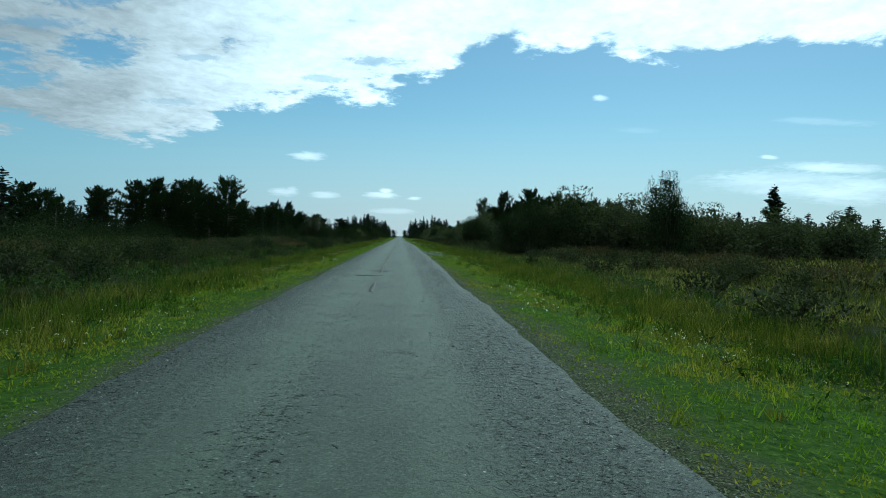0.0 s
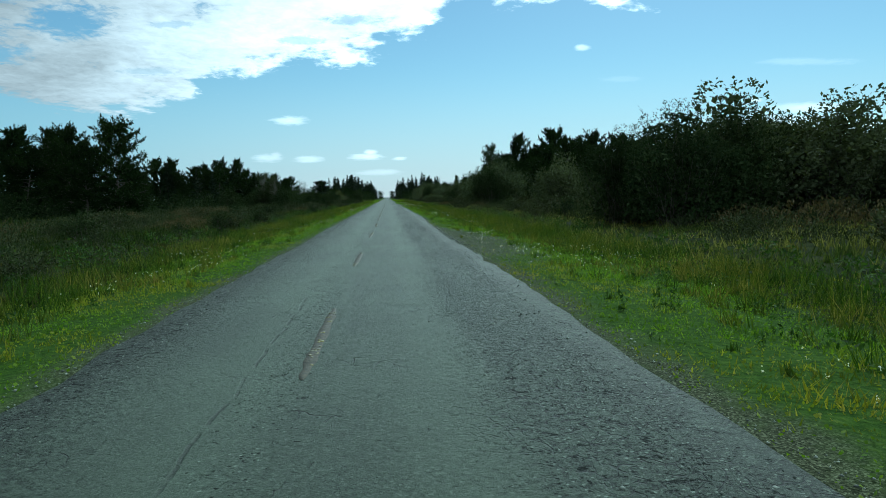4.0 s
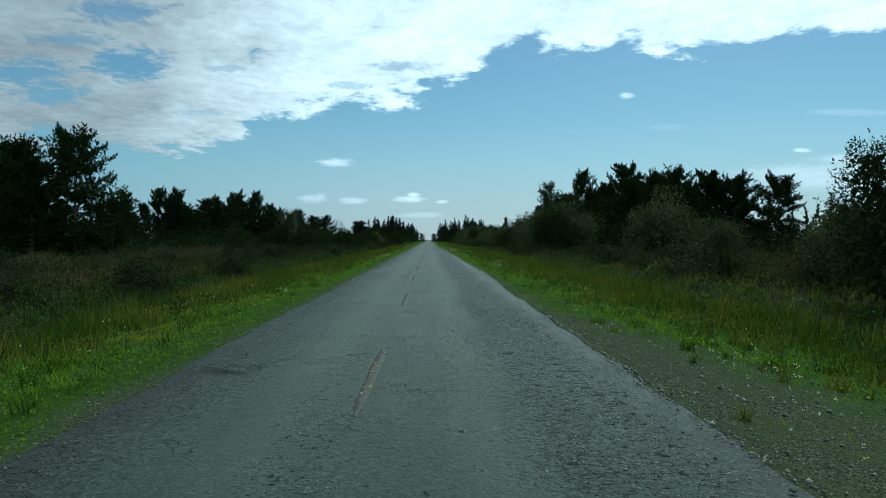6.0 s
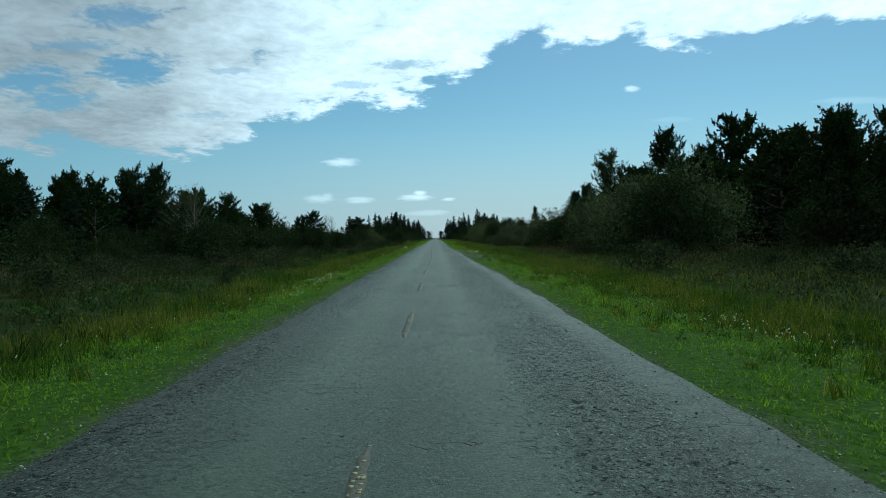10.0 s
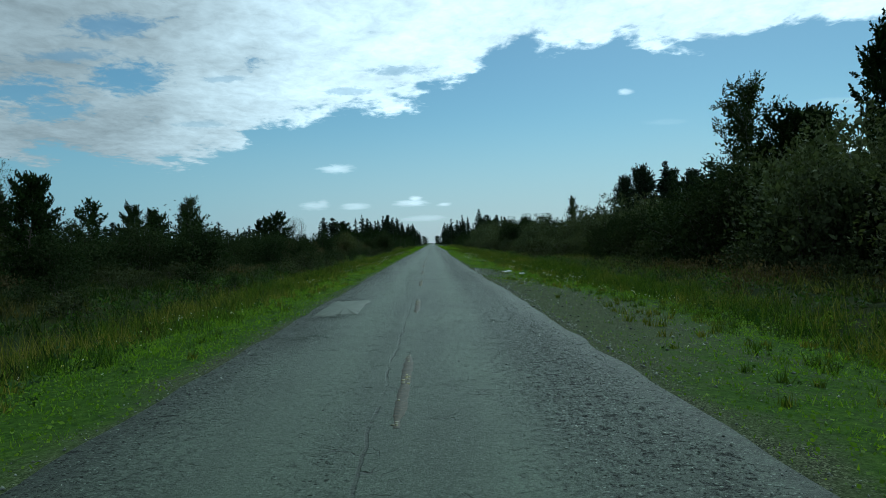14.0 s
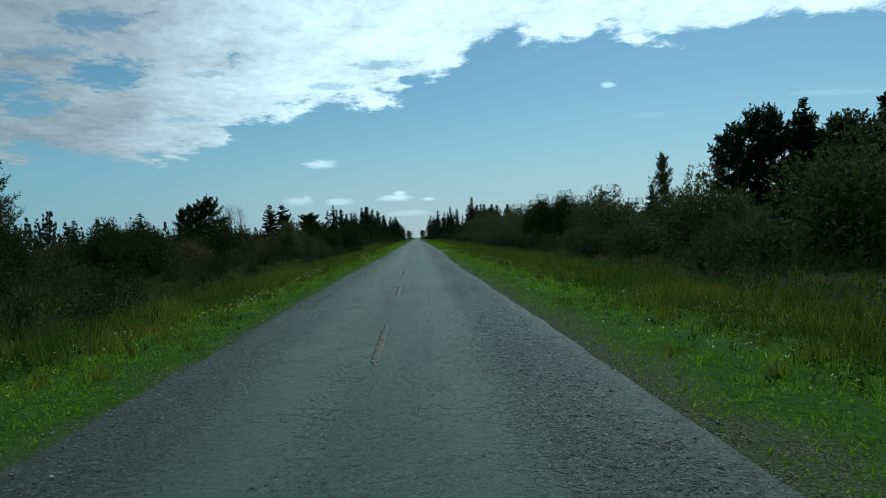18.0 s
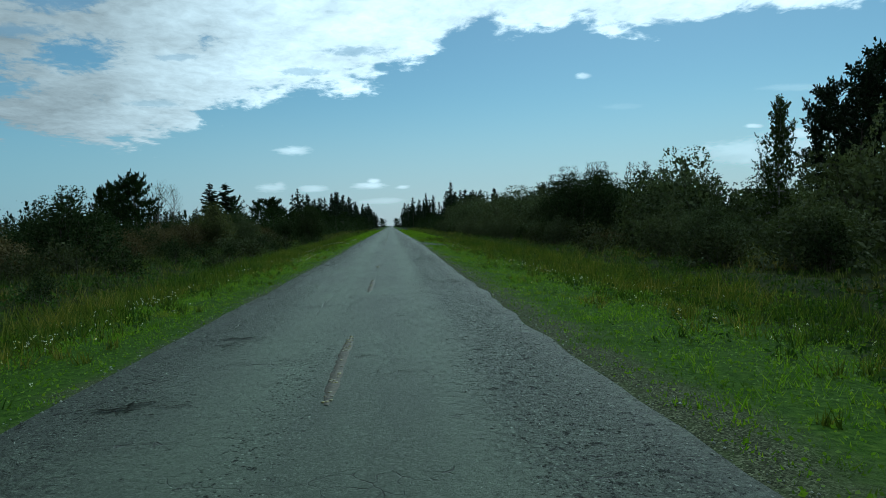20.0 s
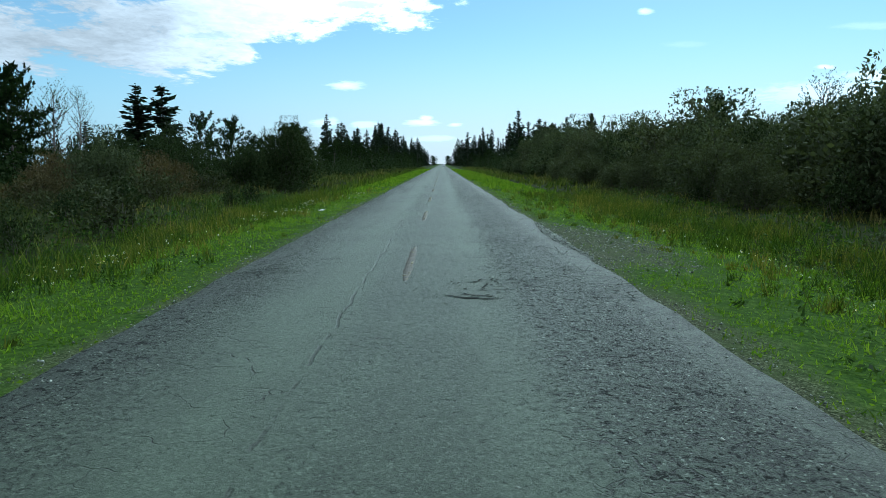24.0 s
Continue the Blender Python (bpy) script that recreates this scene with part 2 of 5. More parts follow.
    for size, wide, lo, hi in ((1.6, 0.010, 0.58, 0.66), (4.2, 0.03, 0.58, 0.66), (7.0, 0.06, 0.50, 0.58)):
        vor = k.put("ShaderNodeTexVoronoi", feature="DISTANCE_TO_EDGE")
        k.link(warp.outputs[0], vor.inputs["Vector"])
        vor.inputs["Scale"].default_value = size
        where = k.step(k.noise(pos, 0.22 * size, 3), lo, hi)
        if size > 5:      # crazed surface, in one lane only
            where = k.math("MULTIPLY", k.step(k.noise(pos, 0.30, 3), lo, hi), k.math("MULTIPLY", k.step(x, 0.3, 1.0), k.step(k.noise(pos, 9.0, 3), 0.40, 0.55)))
        crack = k.math("MAXIMUM", crack, k.math("MULTIPLY", k.step(vor.outputs["Distance"], wide, wide * 0.25), where))
    # long open seams beside the stripes in four stretches
    seam = 0.0
    for sx, ya, yb in ((-1.30, 36.0, 62.0), (-0.62, 158.0, 190.0), (-1.45, 252.0, 280.0), (-1.08, 288.0, 314.0)):
        d = k.math("ABSOLUTE", k.math("ADD", k.math("SUBTRACT", x, sx), k.math("MULTIPLY", k.math("SUBTRACT", k.noise(pos, 0.9, 4), 0.5), 0.22)))
        d = k.math("MULTIPLY", k.step(d, 0.024, 0.008), k.math("MULTIPLY", k.step(y, ya, ya + 4.0), k.step(y, yb, yb - 4.0)))
        seam = k.math("MAXIMUM", seam, k.math("MULTIPLY", d, k.math("MULTIPLY", k.step(k.noise(pos, 2.4, 4), 0.42, 0.54), 0.7)))
    crack = k.math("MAXIMUM", crack, seam)
    c = k.mix(k.math("MULTIPLY", crack, 0.7), c, (0.018, 0.017, 0.016))
    # ravelled bands where stones have gone: most of one lane, a streak beside the stripes, the far edge
    broken = k.math("MULTIPLY", k.step(k.math("ABSOLUTE", k.math("SUBTRACT", x, 1.55)), 1.05, 0.35), 0.62)
    broken = k.math("MAXIMUM", broken, k.math("MULTIPLY", k.step(k.math("ABSOLUTE", k.math("ADD", x, 1.0)), 0.55, 0.1), 0.42))
    broken = k.math("MAXIMUM", broken, k.math("MULTIPLY", k.step(x, -2.1, -2.8), 0.60))
    broken = k.math("ADD", broken, k.math("MULTIPLY", k.math("SUBTRACT", k.noise(long.outputs[0], 0.55, 4, 0.6), 0.5), 1.5))
    broken = k.math("MULTIPLY", broken, 0.78, clamp=True)
    gone = k.step(k.math("MULTIPLY_ADD", broken, -0.20, k.noise(pos, 8.0, 6, 0.70, 0.5)), 0.335, 0.285)
    gone = k.math("MAXIMUM", gone, k.math("MULTIPLY", k.step(k.math("MULTIPLY_ADD", broken, -0.15, k.noise(pos, 24.0, 4, 0.7, 0.4)), 0.335, 0.29), 0.7))
    c = k.mix(k.math("MULTIPLY", gone, 0.88), c, (0.008, 0.010, 0.007))
    for size, reach, share, tone_, where in ((24.0, 0.30, 1.02, (0.17, 0.21, 0.16), 0.8), (21.0, 0.34, 1.02, (0.008, 0.010, 0.007), 0.8)):
        dot = k.put("ShaderNodeTexVoronoi", feature="F1")
        bent = k.put("ShaderNodeVectorMath", operation="ADD")
        wob = k.put("ShaderNodeTexNoise")
        k.link(pos, wob.inputs["Vector"])
        wob.inputs["Scale"].default_value = size * 2.2
        less = k.put("ShaderNodeVectorMath", operation="SCALE")
        k.link(wob.outputs["Color"], less.inputs[0])
        less.inputs["Scale"].default_value = 0.55 / size
        k.link(pos, bent.inputs[0])
        k.link(less.outputs[0], bent.inputs[1])
        k.link(bent.outputs[0], dot.inputs["Vector"])
        dot.inputs["Scale"].default_value = size
        pick = k.put("ShaderNodeSeparateColor")
        k.link(dot.outputs["Color"], pick.inputs[0])
        some = k.step(k.math("ADD", pick.outputs[0], broken), share + 0.10, share + 0.16)
        spot = k.math("MULTIPLY", k.step(dot.outputs["Distance"], reach, reach * 0.7), some)
        c = k.mix(k.math("MULTIPLY", spot, where), c, tone_)
        if tone_[0] < 0.1:
            gone = k.math("MAXIMUM", gone, spot)
    # coarse open texture: dark between the stones, pale on their tops
    rub = k.noise(pos, 46.0, 5, 0.75)
    c = k.mix(0.6, c, k.ramp(rub, [(0.36, 0.35), (0.47, 0.80), (0.55, 1.05), (0.66, 1.6)]), "MULTIPLY")
    h = k.math("SUBTRACT", k.math("SUBTRACT", k.math("ADD", k.math("MULTIPLY", grain, 0.7), lump), k.math("MULTIPLY", pits, 0.5)), k.math("MULTIPLY", k.math("MAXIMUM", crack, gone), 1.2))
    r = k.math("MAXIMUM", k.math("MULTIPLY_ADD", grain, 0.25, 0.52), k.math("MULTIPLY", gone, 1.0))
    return c, h, r


# x, y and half sizes of the bare places beside the road
PULL_OFFS = ((3.2, 76.0, 2.4, 11.0), (3.8, 187.0, 2.9, 14.0), (3.0, 206.0, 1.8, 6.0), (3.2, 306.5, 2.2, 5.0))


def earth(k, co, pos):
    sep = k.put("ShaderNodeSeparateXYZ")
    k.link(pos, sep.inputs[0])
    off = k.math("ABSOLUTE", k.math("ADD", sep.outputs[0], 0.22))
    off = k.math("ADD", off, k.math("MULTIPLY", k.math("SUBTRACT", k.noise(pos, 0.5, 4), 0.5), 2.0))
    n, m = k.noise(pos, 0.9, 5, 0.65), k.noise(pos, 9.0, 4, 0.7)
    green = k.ramp(m, [(0.35, (0.014, 0.032, 0.004)), (0.55, (0.033, 0.064, 0.007)), (0.72, (0.064, 0.098, 0.014))])
    rough = k.ramp(n, [(0.3, (0.007, 0.013, 0.003)), (0.5, (0.015, 0.022, 0.005)), (0.7, (0.030, 0.031, 0.010))])
    c = k.mix(k.step(off, 6.5, 9.0), green, rough)
    stone = k.put("ShaderNodeTexVoronoi", feature="F1")
    k.link(pos, stone.inputs["Vector"])
    stone.inputs["Scale"].default_value = 60.0
    dirt = k.ramp(stone.outputs["Color"], [(0.15, (0.014, 0.017, 0.009)), (0.6, (0.046, 0.053, 0.028)), (0.92, (0.130, 0.145, 0.085))])
    dirt = k.mix(k.math("MULTIPLY", k.step(k.noise(pos, 1.7, 5, 0.7), 0.45, 0.62), 0.6), dirt, (0.040, 0.056, 0.020))
    c = k.mix(k.step(off, 3.7, 2.8), c, dirt)
    # worn gravel pull-offs beside the pavement, with uneven borders
    wear = k.math("MULTIPLY_ADD", k.math("SUBTRACT", k.noise(pos, 0.8, 5, 0.65), 0.5), 1.6, k.math("MULTIPLY", k.math("SUBTRACT", k.noise(pos, 4.5, 4, 0.7), 0.5), 0.9))
    for cx, cy, rx, ry in PULL_OFFS:
        du, dv = k.math("DIVIDE", k.math("SUBTRACT", sep.outputs[0], cx), rx), k.math("DIVIDE", k.math("SUBTRACT", sep.outputs[1], cy), ry)
        d = k.math("ADD", k.math("SQRT", k.math("ADD", k.math("MULTIPLY", du, du), k.math("MULTIPLY", dv, dv))), wear)
        c = k.mix(k.math("MULTIPLY", k.step(d, 1.15, 0.55), 0.9), c, dirt)
    return c, m, None


def paint(k, co, pos):
    n, m = k.noise(pos, 14.0, 4, 0.7), k.noise(pos, 2.0, 3)
    c = k.ramp(n, [(0.40, (0.050, 0.052, 0.034)), (0.54, (0.15, 0.140, 0.040)), (0.72, (0.29, 0.270, 0.060))])
    return k.mix(k.math("MULTIPLY", k.step(m, 0.40, 0.6), 0.7), c, (0.075, 0.076, 0.046)), n, None


def barky(dark, light):
    def make(k, co, pos):
        st = k.put("ShaderNodeMapping")
        k.link(co, st.inputs[0])
        st.inputs["Scale"].default_value = (6.0, 6.0, 1.2)
        n = k.noise(st.outputs[0], 3.0, 5, 0.65)
        return k.ramp(n, [(0.3, dark), (0.7, light)]), n, None
    return make


def speckle(a, b, scale):
    def make(k, co, pos):
        n = k.noise(co, scale, 4, 0.65)
        return k.ramp(n, [(0.3, a), (0.7, b)]), n, None
    return make


M_ASPHALT = material("asphalt", asphalt, 0.17, (0.9, 0.018))
M_HOLLOW = material("crumbled asphalt base", speckle((0.016, 0.021, 0.014), (0.046, 0.058, 0.039), 16.0), 0.3, (0.7, 0.02), 0.9)
M_PATCH = material("smooth asphalt patch", speckle((0.034, 0.044, 0.029), (0.062, 0.077, 0.052), 9.0), 0.22, (0.4, 0.008), 0.68)
M_CRACK = material("open crack", speckle((0.006, 0.008, 0.005), (0.016, 0.020, 0.013), 26.0), 0.1, (0.7, 0.02), 0.95)
M_WORN = material("worn stripe", speckle((0.020, 0.021, 0.017), (0.075, 0.070, 0.045), 26.0), 0.3, (0.8, 0.01), 0.8)
M_STONE = material("stone", lambda k, co, pos: k.ramp(island(k), [(0.0, (0.045, 0.053, 0.042)), (0.6, (0.12, 0.137, 0.108)), (1.0, (0.29, 0.32, 0.26))]), 0.4, None, 0.8)
M_PAINT = material("road paint", paint, 0.4, (0.6, 0.006), 0.65)
M_EARTH = material("earth", earth, 0.02, (0.7, 0.08), 0.95)
def turf(k, co, pos):
    """Green blades, yellower and drier in drifts a few metres wide, with tired dark places between."""
    r = island(k)
    green = k.ramp(r, [(0.0, (0.044, 0.092, 0.005)), (0.6, (0.105, 0.185, 0.009)), (1.0, (0.190, 0.265, 0.020))])
    dry = k.ramp(r, [(0.0, (0.080, 0.082, 0.006)), (0.6, (0.200, 0.175, 0.014)), (1.0, (0.340, 0.265, 0.050))])
    sep = k.put("ShaderNodeSeparateXYZ")
    k.link(pos, sep.inputs[0])
    parched = k.math("MULTIPLY_ADD", k.step(sep.outputs[1], 110.0, 30.0), 0.16, k.math("SUBTRACT", k.noise(pos, 0.22, 5, 0.65), 0.06))
    c = k.mix(k.math("MULTIPLY", k.step(parched, 0.48, 0.68), 0.85), green, dry)
    return k.mix(k.math("MULTIPLY", k.step(k.noise(pos, 1.1, 4, 0.6), 0.50, 0.64), 0.75), c, (0.022, 0.046, 0.005))


M_GRASS = material("grass", turf, 0.06, None, 0.85, 0.0, 0.5, 0.6)
M_CLOVER = material("clover", lambda k, co, pos: k.mix(0.55, turf(k, co, pos), (0.080, 0.135, 0.008)), 0.10, None, 0.7, 0.0, 0.45, 0.5)
M_TUFT = material("rank grass", lambda k, co, pos: k.mix(k.step(k.noise(pos, 0.3, 3), 0.42, 0.62), k.ramp(island(k), [(0.0, (0.012, 0.028, 0.003)), (0.7, (0.032, 0.060, 0.005)), (1.0, (0.085, 0.115, 0.010))]),
                     k.ramp(island(k), [(0.0, (0.036, 0.050, 0.005)), (0.7, (0.090, 0.095, 0.012)), (1.0, (0.200, 0.165, 0.045))])), 0.06, None, 0.85, 0.0, 0.4, 0.4)
def rank(k, co, pos):
    """Uncut grass: darker on the wooded side, yellower and paler on the open one."""
    r = island(k)
    n = k.step(k.noise(pos, 0.16, 5, 0.6), 0.44, 0.66)
    wood_side = k.mix(n, k.ramp(r, [(0.0, (0.006, 0.014, 0.002)), (0.6, (0.014, 0.028, 0.005)), (1.0, (0.040, 0.054, 0.011))]), k.ramp(r, [(0.0, (0.013, 0.016, 0.004)), (0.6, (0.036, 0.035, 0.009)), (1.0, (0.095, 0.082, 0.026))]))
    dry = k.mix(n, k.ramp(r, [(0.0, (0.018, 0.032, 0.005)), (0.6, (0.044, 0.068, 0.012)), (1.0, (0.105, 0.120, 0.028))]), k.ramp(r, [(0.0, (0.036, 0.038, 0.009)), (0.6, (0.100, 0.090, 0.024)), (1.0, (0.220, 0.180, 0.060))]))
    sep = k.put("ShaderNodeSeparateXYZ")
    k.link(pos, sep.inputs[0])
    bleached = k.ramp(r, [(0.0, (0.045, 0.058, 0.010)), (0.6, (0.125, 0.132, 0.026)), (1.0, (0.270, 0.240, 0.075))])
    dry = k.mix(k.math("MULTIPLY", k.step(sep.outputs[1], 130.0, 70.0), k.step(k.noise(pos, 0.12, 4), 0.40, 0.58)), dry, bleached)
    # paler ramp takes over across the road, and partly beyond y 240
    c = k.mix(k.math("MAXIMUM", k.step(sep.outputs[0], 3.0, 8.0), k.math("MULTIPLY", k.step(sep.outputs[1], 240.0, 268.0), 0.65)), wood_side, dry)
    # towards the far end the lush grass of the verge reaches further out
    lush = k.math("MULTIPLY", k.step(k.math("ADD", k.math("ABSOLUTE", sep.outputs[0]), k.math("MULTIPLY", k.noise(pos, 0.5, 3), 4.0)), 14.0, 10.5), k.step(sep.outputs[1], 236.0, 262.0))
    return k.mix(k.math("MULTIPLY", lush, 0.8), c, k.ramp(r, [(0.0, (0.020, 0.042, 0.003)), (0.6, (0.054, 0.092, 0.007)), (1.0, (0.120, 0.150, 0.018))]))


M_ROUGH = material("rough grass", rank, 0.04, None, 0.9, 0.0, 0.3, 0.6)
M_SHRUB = material("willow leaves", leafy((0.018, 0.028, 0.013), (0.052, 0.070, 0.032), (0.110, 0.130, 0.066)), 0.06, None, 0.8, 0.0, 0.2)
M_SCRUB = material("shrub leaves", leafy((0.012, 0.019, 0.007), (0.036, 0.048, 0.019), (0.082, 0.094, 0.046)), 0.05, None, 0.85, 0.0, 0.14)
M_YELLOW = material("yellowing leaves", leafy((0.010, 0.019, 0.006), (0.036, 0.052, 0.017), (0.180, 0.175, 0.070)), 0.1, None, 0.7, 0.0, 0.28)
M_BROWN = material("brownish scrub leaves", leafy((0.024, 0.024, 0.010), (0.060, 0.053, 0.025), (0.125, 0.106, 0.058)), 0.05, None, 0.85, 0.0, 0.2)
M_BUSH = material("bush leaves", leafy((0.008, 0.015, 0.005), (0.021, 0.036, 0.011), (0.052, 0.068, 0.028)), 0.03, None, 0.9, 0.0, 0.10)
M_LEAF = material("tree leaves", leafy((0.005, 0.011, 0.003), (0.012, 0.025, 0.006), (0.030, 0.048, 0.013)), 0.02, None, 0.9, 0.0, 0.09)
M_BIRCH = material("birch leaves", leafy((0.010, 0.019, 0.004), (0.024, 0.040, 0.009), (0.054, 0.070, 0.020)), 0.08, None, 0.8, 0.0, 0.18)
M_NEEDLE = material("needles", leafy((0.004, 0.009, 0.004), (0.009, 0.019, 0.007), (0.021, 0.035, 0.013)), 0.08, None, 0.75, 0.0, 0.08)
M_WEED = material("weed leaves", leafy((0.011, 0.026, 0.003), (0.028, 0.060, 0.007), (0.066, 0.105, 0.017), 0.4), 0.12, None, 0.8, 0.0, 0.35, 0.35)
M_BARK = material("bark", barky((0.030, 0.024, 0.019), (0.10, 0.085, 0.07)), 0.15, (0.8, 0.03), 0.9)
M_PALE_BARK = material("pale bark", barky((0.045, 0.042, 0.036), (0.17, 0.16, 0.145)), 0.25, (0.6, 0.02), 0.8)
M_TWIG = material("dry twigs", barky((0.06, 0.05, 0.042), (0.17, 0.15, 0.13)), 0.2, None, 0.9)
M_PETAL = material("petals", lambda k, co, pos: k.ramp(island(k), [(0.0, (0.75, 0.74, 0.68)), (0.8, (0.82, 0.82, 0.80)), (0.81, (0.72, 0.60, 0.10)), (1.0, (0.75, 0.62, 0.12))]), 0.3, None, 0.7, 0.0, 0.25)


# ---- mesh helpers ----
def mesh_from(name, verts, faces, mat, smooth=False):
    """verts: array n x 3; faces: array m x 3 or m x 4 (same count of corners each)."""
    me = bpy.data.meshes.new(name)
    verts, faces = np.asarray(verts, np.float32), np.asarray(faces, np.int32)
    me.vertices.add(len(verts))
    me.vertices.foreach_set("co", verts.ravel())
    n = faces.shape[1]
    me.loops.add(faces.size)
    me.loops.foreach_set("vertex_index", faces.ravel())
    me.polygons.add(len(faces))
    me.polygons.foreach_set("loop_start", np.arange(0, faces.size, n, dtype=np.int32))
    if smooth:
        me.polygons.foreach_set("use_smooth", np.ones(len(faces), bool))
    me.materials.append(mat)
    me.update(calc_edges=True)
    return me


def part(name, data, parent, label=""):
    ob = new(name, data)
    ob.parent = parent
    if label:
        ob["label"] = label
    return ob


def unit(a):
    return a / np.maximum(np.linalg.norm(a, axis=-1, keepdims=True), 1e-9)


def spikes(rng, base, height, width, lean=0.5):
    """Plain blades: one triangle each."""
    n = len(base)
    a, b = rng.uniform(0, 2 * np.pi, n), rng.uniform(0, 2 * np.pi, n)
    side = np.stack([np.cos(a), np.sin(a), np.zeros(n)], 1) * (width * 0.5)[:, None]
    tip = base + np.stack([np.cos(b), np.sin(b), np.zeros(n)], 1) * (height * lean * rng.uniform(0.1, 1.0, n))[:, None] + np.array([0, 0, 1.0]) * height[:, None]
    return np.stack([base - side, base + side, tip], 1).reshape(-1, 3), np.arange(n)[:, None] * 3 + np.array([0, 1, 2])


def leaf_quads(rng, centre, length, width, droop=0.2, along=None):
    """Diamond leaves, a little folded, in all directions round their places."""
    n = len(centre)
    d = unit(rng.normal(size=(n, 3)) - np.array([0, 0, droop]))
    if along is not None:
        d = unit(d * 0.7 + along)
    s = unit(np.cross(d, rng.normal(size=(n, 3))))
    nrm = np.cross(d, s)
    L, W = (length * rng.uniform(0.6, 1.25, n))[:, None], (width * rng.uniform(0.7, 1.2, n))[:, None]
    v = np.stack([centre - d * L * 0.5, centre + s * W * 0.5 + nrm * W * 0.12, centre + d * L * 0.5, centre - s * W * 0.5 + nrm * W * 0.12], 1).reshape(-1, 3)
    return v, np.arange(n)[:, None] * 4 + np.array([0, 1, 2, 3])


def tubes(paths, radii, sides=5):
    """Tapered tubes along polylines: paths (list of k x 3), radii (list of k)."""
    V, F, at = [], [], 0
    for p, r in zip(paths, radii):
        p = np.asarray(p, float)
        t = unit(np.gradient(p, axis=0))
        ref = np.where(np.abs(t[:, 2:3]) > 0.9, np.array([[1.0, 0, 0]]), np.array([[0, 0, 1.0]]))
        a = unit(np.cross(t, ref))
        b = np.cross(t, a)
        ang = np.linspace(0, 2 * np.pi, sides, endpoint=False)
        ring = p[:, None] + (a[:, None] * np.cos(ang)[None, :, None] + b[:, None] * np.sin(ang)[None, :, None]) * np.asarray(r)[:, None, None]
        V.append(ring.reshape(-1, 3))
        k = len(p)
        i = np.arange(k - 1)[:, None] * sides
        j = np.arange(sides)[None]
        q = np.stack([i + j, i + (j + 1) % sides, i + sides + (j + 1) % sides, i + sides + j], -1).reshape(-1, 4)
        F.append(q + at)
        at += k * sides
    return np.concatenate(V), np.concatenate(F)


def curve_path(rng, a, d, length, k=5, wander=0.15, rise=0.0):
    pts, d = [np.array(a, float)], unit(np.array(d, float))
    for _ in range(k - 1):
        d = unit(d + rng.normal(size=3) * wander + np.array([0, 0, rise]))
        pts.append(pts[-1] + d * length / (k - 1))
    return np.array(pts)


# ---- kinds of plants: each a thing with a trunk (or stems) and a crown, one metre figures at true size ----
def sprays(rng, start, way, long, count, leaf, wide=0.22, arch=0.12):
    """Leaves set along shoots, closer and smaller towards their tips, so that each shoot ends in a point."""
    share = np.maximum(3, np.round(count * long / long.sum())).astype(int)
    i = np.repeat(np.arange(len(start)), share)
    s = rng.uniform(0.05, 1.0, len(i)) ** 0.85
    side = unit(np.cross(way[i], rng.normal(size=(len(i), 3))))
    at = start[i] + way[i] * (long[i] * s)[:, None] + side * (long[i] * wide * (1.04 - s) * rng.uniform(0.15, 1.0, len(i)))[:, None]
    at[:, 2] += arch * long[i] * s * s
    return at, leaf * (1.12 - 0.45 * s), unit(way[i] + side * (1.1 - 0.6 * s)[:, None])


def along_path(p, s):
    q = s * (len(p) - 1)
    return np.array([np.interp(q, np.arange(len(p)), p[:, c]) for c in range(3)])


